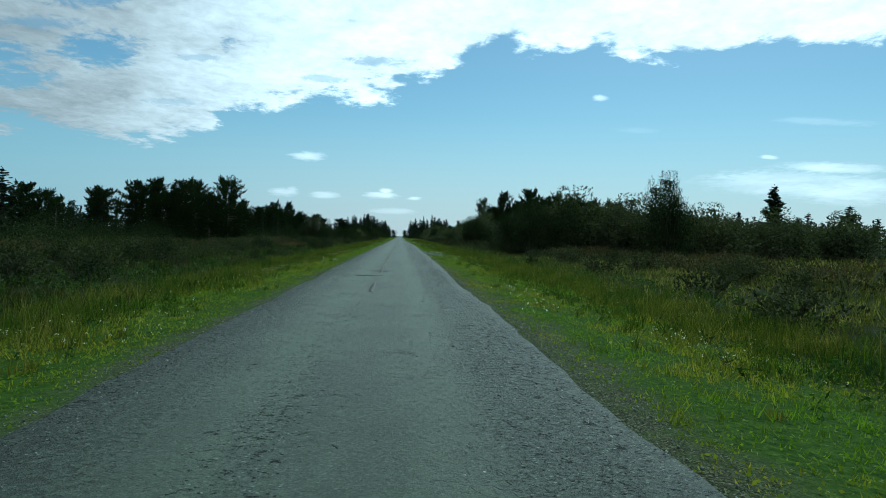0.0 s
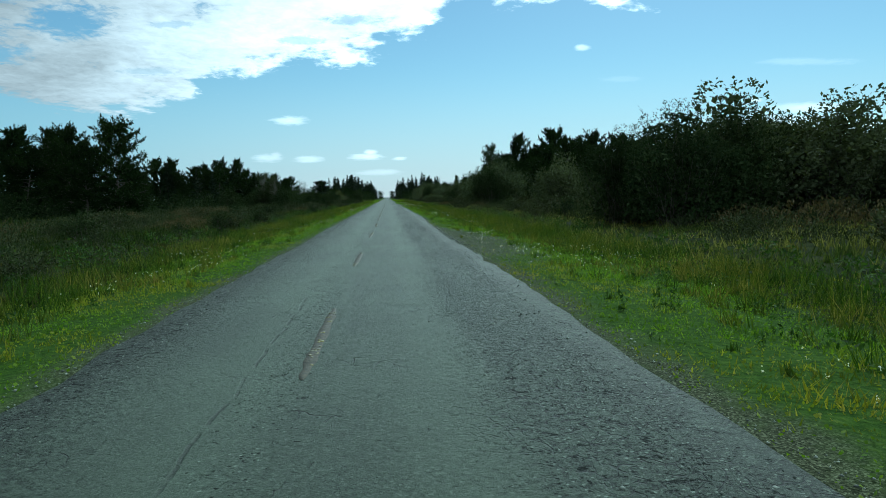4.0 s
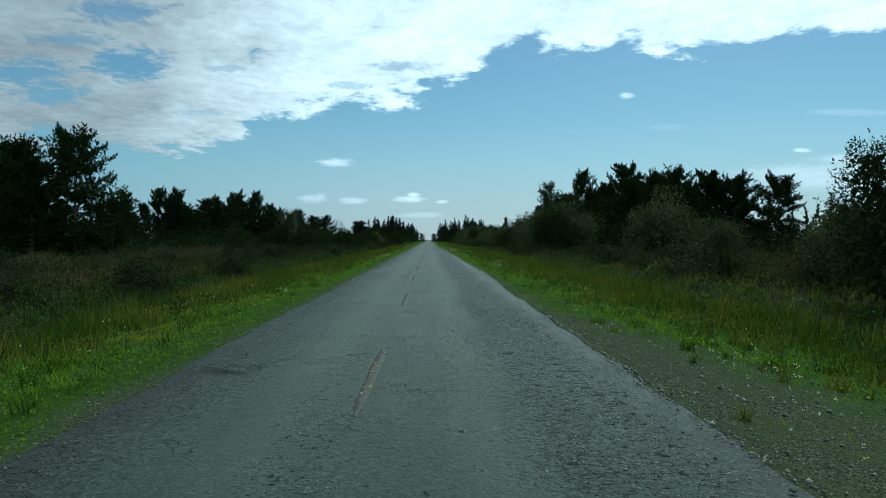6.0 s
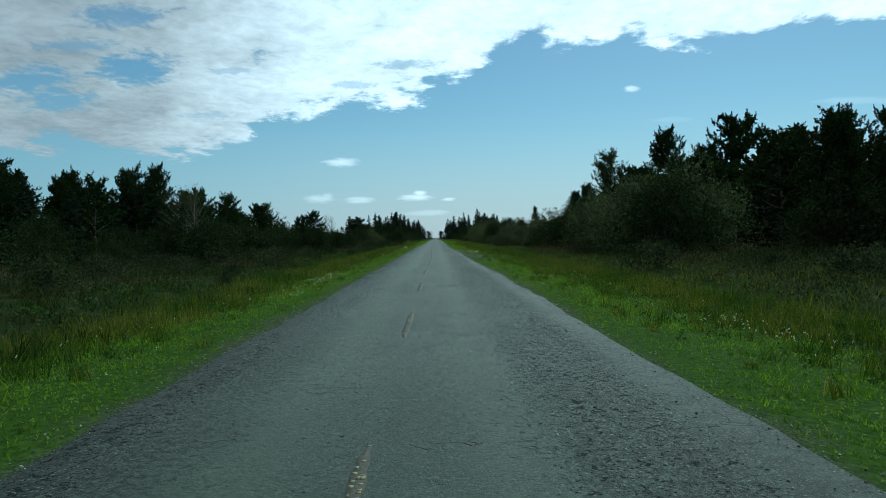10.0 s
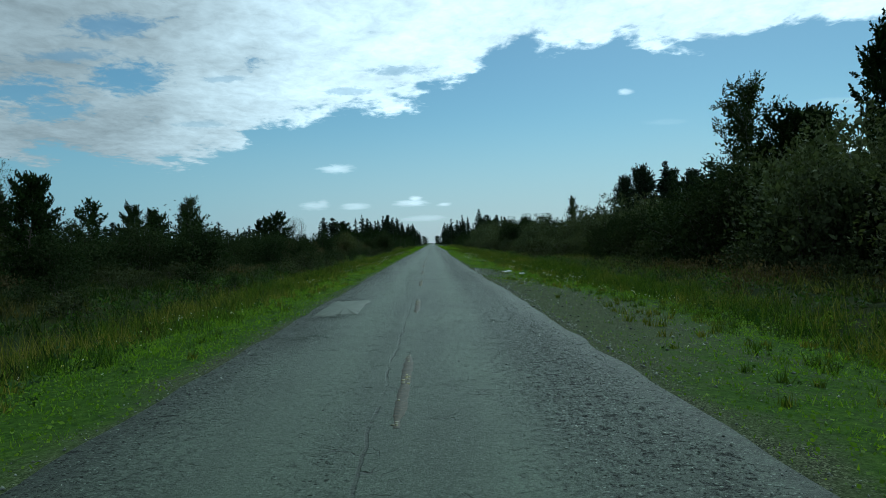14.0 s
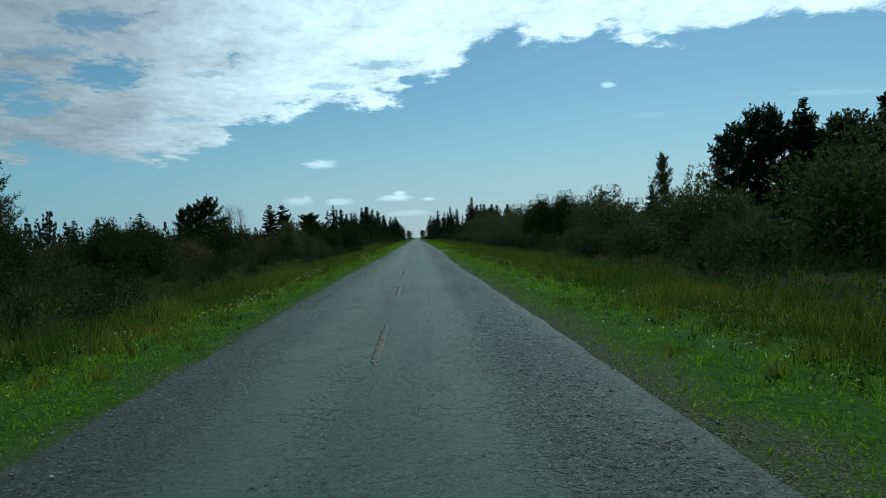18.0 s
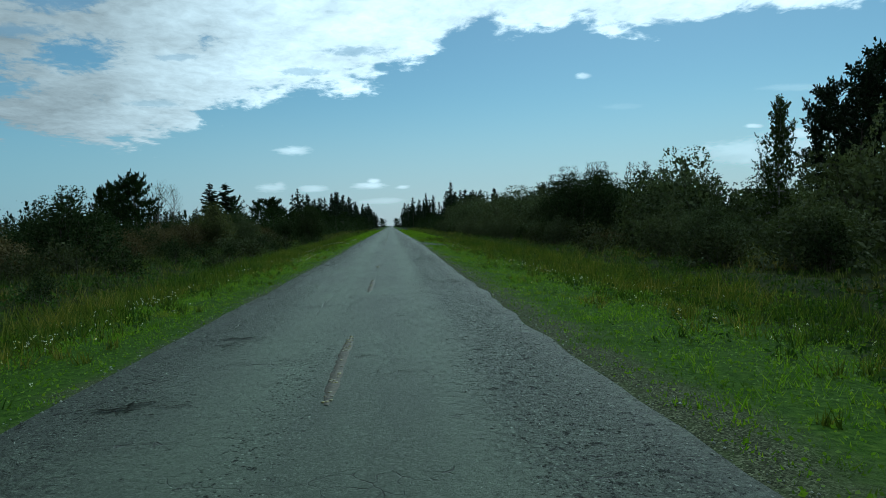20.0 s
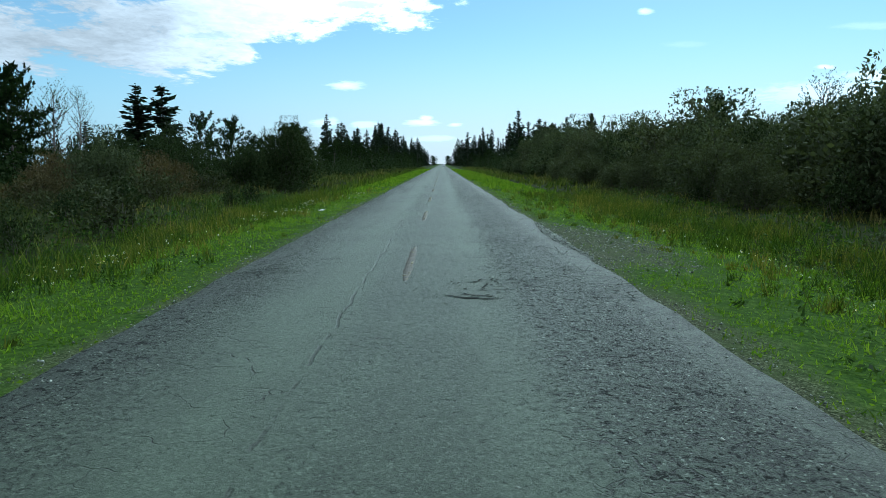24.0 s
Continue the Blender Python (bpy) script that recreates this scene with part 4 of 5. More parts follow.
def repair_patch(x, y, w, l, mat, seed):
    """Slab of newer asphalt with open cracks along its broken rim."""
    ob = new("road_patch")
    ob.location = (x, y, 0.0)
    ragged_plate("slab", 0.0, 0.0, w, l, 0.0225, mat, seed, ob, 60, 0.03, 0.09, 0.9)
    rng = np.random.default_rng(seed + 9)
    for i in range(9):
        a = i * 0.7 + rng.uniform(-0.1, 0.1)
        q = 1 / max(abs(math.cos(a)), abs(math.sin(a))) ** 0.9 * 0.44
        px, py = math.cos(a) * q * w, math.sin(a) * q * l
        d = (rng.uniform(0.2, 0.4) * w, rng.normal() * 0.12) if abs(math.sin(a)) > 0.75 else (rng.normal() * 0.05, rng.uniform(0.08, 0.18) * l)
        for v, f in crack_strips(rng, px, py, 2.0 * d[0] + 0.1, 2.0 * d[1] + 0.3)[:3]:
            part("crack", mesh_from("crack", [(p, r, 0.0265) for p, r, _ in v], f, M_CRACK), ob)
    tagged(ob, "smooth grey asphalt repair patch with a cracked edge", "road patch")


repair_patch(-2.38, 184.9, 1.25, 5.2, M_PATCH, 80)


def gz_v(x, y):
    """ground_z for arrays."""
    d = np.abs(x + 0.35)
    far = np.clip((d - 12) / 10, 0, 1)
    return -0.05 - 0.30 * np.clip((d - 2.9) / 3.2, 0, 1) - 0.35 * np.clip(1 - np.abs(d - 9.0) / 3.5, 0, None) + 0.10 * far + 0.12 * far * np.sin(x * 0.21 + 1.3) * np.sin(y * 0.13) - np.where(d < 2.6, 0.12, 0.0)


def scatter_stones():
    """Loose stones along both ragged edges and in the broken places."""
    rng = np.random.default_rng(7)
    n = 46000
    y = rng.uniform(0, 330, n)
    left = rng.uniform(size=n) < 0.5
    d = np.abs(rng.normal(size=n)) * 0.55
    x = np.where(left, road_left(y) + d - 0.45, road_right(y) - d + 0.40)
    lane = rng.uniform(size=n) < 0.3      # some lie strewn over the rougher lane
    x = np.where(lane, rng.uniform(0.1, 2.3, n), x)
    bare = np.arange(n) < 12000      # and on the worn places beside the road
    spot = np.array(PULL_OFFS)[rng.integers(0, len(PULL_OFFS), n)]
    turn, far = rng.uniform(0, 6.283, n), np.sqrt(rng.uniform(0, 1, n))
    x, y = np.where(bare, np.maximum(spot[:, 0] + np.cos(turn) * far * spot[:, 2], 2.2 + 0.5 * far), x), np.where(bare, spot[:, 1] + np.sin(turn) * far * spot[:, 3], y)
    z = np.where((x > road_left(y)) & (x < road_right(y)), 0.0, gz_v(x, y))
    s = rng.uniform(0.004, 0.012, n) * rng.choice([1, 1, 1, 1.8], n) * np.where(bare, rng.choice([1, 1.2, 1.7], n), 1.0)
    oct_v = np.array([(1, 0, 0), (0, 1, 0), (-1, 0, 0), (0, -1, 0), (0, 0, 0.8), (0, 0, -0.5)])
    oct_f = np.array([(0, 1, 4), (1, 2, 4), (2, 3, 4), (3, 0, 4), (1, 0, 5), (2, 1, 5), (3, 2, 5), (0, 3, 5)])
    v = oct_v[None] * s[:, None, None] * rng.uniform(0.6, 1.4, (n, 6, 1)) + np.stack([x, y, z + s * 0.4], 1)[:, None]
    f = oct_f[None] + (np.arange(n) * 6)[:, None, None]
    tagged(new("loose_gravel", mesh_from("loose_gravel", v.reshape(-1, 3), f.reshape(-1, 3), M_STONE)), "loose grey stones along the ragged road edges", "gravel", kind="stuff")


scatter_stones()


def drift(x, y, size, seed):
    """Smooth random field over the plan, 0 to 1, with features about as large as given."""
    grid = np.random.default_rng(seed).uniform(size=(97, 101))
    u, v = np.asarray(x) / size, np.asarray(y) / size
    i, j = np.floor(u).astype(int), np.floor(v).astype(int)
    f, g = u - i, v - j
    f, g = f * f * (3 - 2 * f), g * g * (3 - 2 * g)
    pick = lambda p, q: grid[p % 97, q % 101]
    return (pick(i, j) * (1 - f) + pick(i + 1, j) * f) * (1 - g) + (pick(i, j + 1) * (1 - f) + pick(i + 1, j + 1) * f) * g


def sow(name, label, mat, n, spans, y0, y1, h0, h1, width, seed, lean, clumps=0.0):
    rng = np.random.default_rng(seed)
    w = np.array([b - a for a, b in spans])
    s = rng.choice(len(spans), n, p=w / w.sum())
    x = np.array([a for a, _ in spans])[s] + rng.uniform(0, 1, n) * w[s]
    y = rng.uniform(y0, y1, n)
    if clumps:
        m = int(n / clumps)
        k = rng.integers(0, m, n)
        x, y = x[k] + rng.normal(size=n) * 0.10, y[k] + rng.normal(size=n) * 0.10
    lump = 0.55 * drift(x, y, 0.75, seed + 1) + 0.45 * drift(x, y, 2.3, seed + 2)
    h = (h0 + (h1 - h0) * rng.uniform(0, 1, n) ** 1.5) * (0.25 + 1.9 * np.clip(lump - 0.15, 0, 1) ** 1.3)
    edge = np.minimum(np.abs(x - (road_left(y) - 0.15)), np.abs(x - (road_right(y) + 0.1)))
    h = h * np.clip(0.25 + edge * 0.45, 0.25, 1.0)
    keep = np.ones(n, bool)
    for cx, cy, rx, ry in PULL_OFFS:      # thinner where the ground is worn bare
        keep &= ((x - cx) / rx) ** 2 + ((y - cy) / ry) ** 2 + rng.normal(size=n) * 0.3 > rng.uniform(0.3, 1.1, n)
    keep &= (x < road_left(y) - 0.08) | (x > road_right(y) + 0.08)
    keep &= rng.uniform(size=n) < np.clip(0.3 + edge / 0.5, 0.3, 1.0)
    x, y, h = x[keep], y[keep], h[keep]
    base = np.stack([x, y, gz_v(x, y) - 0.01], 1)
    tagged(new(name, mesh_from(name, *spikes(rng, base, h, width * rng.uniform(0.7, 1.3, len(h)), lean), mat)), label, "grass", kind="stuff")


sow("verge_grass", "short bright green grass on the road verges", M_GRASS, 520000, ((-8.6, -3.0), (2.3, 10.6)), 2, 335, 0.05, 0.19, 0.020, 11, 1.1, 9)
sow("verge_grass", "short bright green grass on the road verges", M_GRASS, 60000, ((-8.6, -3.0), (2.3, 8.6)), 335, 520, 0.14, 0.34, 0.06, 12, 0.6, 4)
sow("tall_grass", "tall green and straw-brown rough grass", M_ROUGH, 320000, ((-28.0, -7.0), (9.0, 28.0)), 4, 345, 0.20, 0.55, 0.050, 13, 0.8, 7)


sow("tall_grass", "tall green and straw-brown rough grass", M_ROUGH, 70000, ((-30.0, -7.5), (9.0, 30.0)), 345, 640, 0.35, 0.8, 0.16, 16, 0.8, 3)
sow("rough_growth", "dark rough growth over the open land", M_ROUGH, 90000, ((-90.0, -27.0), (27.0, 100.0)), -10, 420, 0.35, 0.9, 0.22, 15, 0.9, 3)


def turf_mat():
    """Low clover and broad blades that close the turf into a lumpy mat."""
    rng = np.random.default_rng(19)
    n = 300000
    left = rng.uniform(size=n) < 0.42
    y = rng.uniform(2, 335, n)
    x = np.where(left, road_left(y) - 0.05 - rng.uniform(0, 1, n) * 5.2, road_right(y) + 0.05 + rng.uniform(0, 1, n) * 7.4)
    edge = np.minimum(np.abs(x - road_left(y)), np.abs(x - road_right(y)))
    lump = np.clip(0.55 * drift(x, y, 0.6, 41) + 0.45 * drift(x, y, 1.9, 42) - 0.2, 0, 1)
    keep = rng.uniform(size=n) < np.clip(0.15 + edge / 0.7, 0.15, 1.0)
    for cx, cy, rx, ry in PULL_OFFS:
        keep &= ((x - cx) / rx) ** 2 + ((y - cy) / ry) ** 2 + rng.normal(size=n) * 0.25 > rng.uniform(0.5, 1.1, n)
    x, y, lump, edge = x[keep], y[keep], lump[keep], edge[keep]
    c = np.stack([x, y, gz_v(x, y) + 0.012 + lump * rng.uniform(0.25, 1.0, len(x)) * np.clip(edge * 0.22, 0.04, 0.26)], 1)
    s = rng.uniform(0.03, 0.062, len(x)) * (0.8 + 0.5 * lump)
    flat = np.stack([rng.normal(size=len(x)), rng.normal(size=len(x)), np.full(len(x), 0.35)], 1)
    tagged(new("clover", mesh_from("clover", *leaf_quads(rng, c, s, s * 0.75, 0.0, unit(flat) * 1.6), M_CLOVER)), "low green clover and matted turf on the verges", "clover", kind="stuff")


turf_mat()


def tussocks():
    """Ranker tufts that stand above the short grass, thicker towards the rough land."""
    rng = np.random.default_rng(29)
    m, per = 9000, 24
    d = rng.beta(2.4, 1.2, m) * 7.0
    x, y = np.where(rng.uniform(size=m) < 0.45, -3.6 - d * 0.8, 3.0 + d), rng.uniform(4, 340, m)
    for cx, cy, rx, ry in PULL_OFFS:
        d[((x - cx) / (rx + 1.0)) ** 2 + ((y - cy) / (ry + 2.0)) ** 2 < 1] = 0.0
    size = np.repeat(rng.uniform(0.5, 1.25, m) * (0.17 + 0.062 * d), per)
    base = np.repeat(np.stack([x, y, gz_v(x, y)], 1), per, 0) + rng.normal(size=(m * per, 3)) * size[:, None] * np.array([0.34, 0.34, 0.0])
    v, f = spikes(rng, base, size * rng.uniform(0.6, 1.3, m * per), np.full(m * per, 0.022), 0.8)
    tagged(new("grass_tufts", mesh_from("grass_tufts", v, f, M_TUFT)), "rank dark green grass tufts on the verges", "grass", kind="stuff")


tussocks()


def weeds():
    """Broad-leaved weeds in low clumps on the verges and along their outer edge."""
    rng = np.random.default_rng(23)
    m = 9000
    side = rng.uniform(size=m) < 0.5
    d = rng.beta(2.2, 1.3, m) * 9.5
    x, y = np.where(side, -3.5 - d, 2.9 + d), rng.uniform(0, 340, m)
    size = rng.uniform(0.08, 0.24, m) * (0.5 + 0.09 * d)
    for cx, cy, rx, ry in PULL_OFFS:
        bare = ((x - cx) / (rx + 1.0)) ** 2 + ((y - cy) / (ry + 2.0)) ** 2 < 1
        size[bare] *= 0.25
    per = 16
    c = np.repeat(np.stack([x, y, gz_v(x, y)], 1), per, 0) + rng.normal(size=(m * per, 3)) * np.repeat(size, per)[:, None] * np.array([0.55, 0.55, 0.0])
    c[:, 2] += np.abs(rng.normal(size=m * per)) * np.repeat(size, per) * 0.75 + 0.03
    tagged(new("verge_weeds", mesh_from("verge_weeds", *leaf_quads(rng, c, np.repeat(size, per) * 0.55 + 0.03, np.repeat(size, per) * 0.22 + 0.012, -0.4), M_WEED)), "low broad-leaved weeds in clumps on the verges", "weeds", kind="stuff")


weeds()


def low_scrub():
    """Waist-high tangle between the verge and the bushes, in drifts with grass between: too dense to count."""
    rng = np.random.default_rng(37)
    m = 5200
    y = rng.uniform(2, 350, m)
    left = rng.uniform(size=m) < 0.5
    d = rng.beta(1.5, 1.3, m)
    x = np.where(left, -10.2 - d * 17.0, 10.4 + d * 15.0)
    drift = np.array([noise.noise((a * 0.11, b * 0.07, 5.0)) + 0.5 * noise.noise((a * 0.3, b * 0.2, 9.0)) for a, b in zip(x, y)])
    keep = drift + 0.35 * d + np.where(y > 60, 0.18, -0.12) > 0.05
    x, y, d, drift = x[keep], y[keep], d[keep], drift[keep]
    m = len(x)
    h = np.clip(0.45 + 0.75 * d + 0.6 * drift, 0.35, 1.7) * rng.uniform(0.7, 1.2, m) * np.where(x < 0, 0.75, 1.0)
    for name, label, mat, pick in (("low_scrub", "waist-high dark green scrub in drifts beyond the verge", M_SCRUB, drift < 0.32), ("low_scrub", "waist-high brownish scrub in drifts beyond the verge", M_BROWN, drift >= 0.32)):
        px, py, ph = x[pick], y[pick], h[pick]
        per = 64
        q = rng.normal(size=(len(px) * per, 3))
        q[:, 2] = np.abs(q[:, 2])
        q = unit(q) * rng.uniform(0.72, 1.03, len(q))[:, None]
        big = np.repeat(ph, per)
        c = np.repeat(np.stack([px, py, gz_v(px, py)], 1), per, 0) + q * np.stack([big * 0.95 + 0.2, big * 0.95 + 0.2, big], 1)
        s = 0.07 + 0.05 * big
        tagged(new(name, mesh_from(name, *leaf_quads(rng, c, s * 1.5, s * 0.62, -0.2, unit(q * np.array([0.6, 0.6, 1.0]) + np.array([0, 0, 0.35]))), mat)), label, "scrub", kind="stuff")


low_scrub()


def flowers():
    rng = np.random.default_rng(21)
    n, m = 2600, 90      # most stand together in drifts, the rest singly
    y = rng.uniform(8, 330, n)
    x = np.where(rng.uniform(size=n) < 0.65, rng.uniform(-7.6, -3.7, n), rng.uniform(2.9, 8.0, n))
    k = np.where(rng.uniform(size=n) < 0.75, (rng.uniform(size=n) ** 1.15 * m).astype(int), np.arange(n))
    x, y = x[k] + rng.normal(size=n) * 0.32, y[k] + rng.normal(size=n) * 1.3
    keep = (x < -3.3) | (x > 2.7)
    x, y = x[keep], y[keep]
    base = np.stack([x, y, gz_v(x, y) + rng.uniform(0.14, 0.34, len(x))], 1)
    V, F, at = [], [], 0
    for j in range(5):
        v, f = leaf_quads(rng, base + rng.normal(size=base.shape) * 0.012, np.full(len(base), 0.019), np.full(len(base), 0.014), -1.5)
        V.append(v), F.append(f + at)
        at += len(v)
    tagged(new("wildflowers", mesh_from("wildflowers", np.concatenate(V), np.concatenate(F), M_PETAL)), "small white and yellow wildflowers in the verge", "flowers", kind="stuff")


flowers()

# ---- trees and bushes ----
TREES = Kind([broadleaf(31, 11, 9.6, 17000, 0.26, 0.02, 0.2, cone=0.45), broadleaf(32, 12, 9.0, 17000, 0.26, 0.02, 0.25, cone=0.55), broadleaf(33, 9, 9.2, 15500, 0.24, 0.02, 0.2, cone=0.35), broadleaf(34, 11, 10.8, 19000, 0.26, 0.02, 0.2, cone=0.12, limbs=60),
              broadleaf(131, 10, 8.0, 15000, 0.24, 0.02, 0.3, cone=0.45), broadleaf(132, 10, 9.2, 16000, 0.25, 0.02, 0.2, cone=0.2)], "tree", "roadside trees")
TALL = Kind([broadleaf(35, 13.5, 7.8, 13000, 0.21, 0.16, 0.35, M_BIRCH, M_PALE_BARK, cone=0.15), broadleaf(36, 10, 7.0, 6600, 0.19, 0.12, 0.3, M_BIRCH, M_PALE_BARK, cone=0.95)], "tree", "birches")
BARE = Kind([broadleaf(38, 10, 5.5, 1500, 0.15, 0.2, 0.8, M_SHRUB, M_TWIG, True), broadleaf(39, 7, 4.5, 1100, 0.14, 0.15, 0.7, M_SHRUB, M_TWIG, True)], "tree", "thin trees")
SPRUCES = Kind([spruce(41, 9, 4.0, 36), spruce(42, 12, 4.6, 42, 0.9), spruce(43, 8, 3.0, 30, 0.8)], "spruce", "spruces")
FAR_SPRUCES = Kind([spruce(45, 16, 6.0, 26, 1.0, True), spruce(46, 18, 6.6, 28, 1.0, True), spruce(47, 14, 5.2, 24, 1.0, True)], "spruce", "far spruces")
PINES = Kind([broadleaf(51, 12, 7.4, 11000, 0.28, 0.04, 0.2, M_NEEDLE, M_BARK, cone=0.5), broadleaf(52, 11, 6.8, 10000, 0.28, 0.04, 0.2, M_NEEDLE, M_BARK, cone=0.7)], "pine", "pines")
BUSHES = Kind([bush(61, 4.5, 6.2, 10500, 0.135, 44), bush(62, 5.2, 5.8, 10500, 0.135, 44), bush(63, 3.6, 5.4, 9000, 0.125, 38)], "bush", "roadside bushes")
NEAR_BUSHES = Kind([bush(71, 5.8, 6.2, 24000, 0.095, 76), bush(72, 5.4, 5.9, 23000, 0.095, 72)], "bush", "roadside bushes")
BROWN = Kind([bush(165, 2.8, 4.6, 6000, 0.12, 34, M_BROWN), bush(166, 2.4, 4.2, 5200, 0.115, 30, M_BROWN)], "bush", "brownish bushes")
YELLOWING = Kind([bush(75, 4.8, 5.4, 17000, 0.115, 64, M_YELLOW)], "bush", "roadside bushes")
GREY = Kind([bush(65, 4.6, 6.6, 10500, 0.13, 44, M_SHRUB), bush(66, 3.8, 5.8, 9000, 0.125, 38, M_SHRUB)], "bush", "grey-green bushes")
SHRUBS = Kind([bush(68, 1.3, 2.4, 1000, 0.12, 14, M_SCRUB, "shrub"), bush(69, 1.0, 2.0, 800, 0.11, 12, M_SCRUB, "shrub"), bush(70, 1.6, 2.2, 1000, 0.12, 14, M_BUSH, "shrub")], "shrub", "low shrubs")

FAR_TREES = Kind([broadleaf(81, 9, 8.4, 2400, 0.44, 0.02, 0.2, cone=0.3), broadleaf(82, 8, 7.2, 2200, 0.42, 0.02, 0.25, cone=0.6)], "tree", "background trees")
FAR_BUSHES = "background bushes"

L_TREE = "dark green leafy tree standing behind the roadside bushes"
L_BUSH = "dense dark green bush with loose upright shoots"
L_GREY = "rounded grey-green willow bush beyond the verge"
L_SPRUCE = "dark narrow spruce with a pointed top"
L_BARE = "thin grey tree, almost bare of leaves"
L_BIRCH = "slim light birch with feathery foliage"
L_PINE = "dark dense pine with a broken outline"
L_SHRUB = "low brownish green shrub in rough grass"

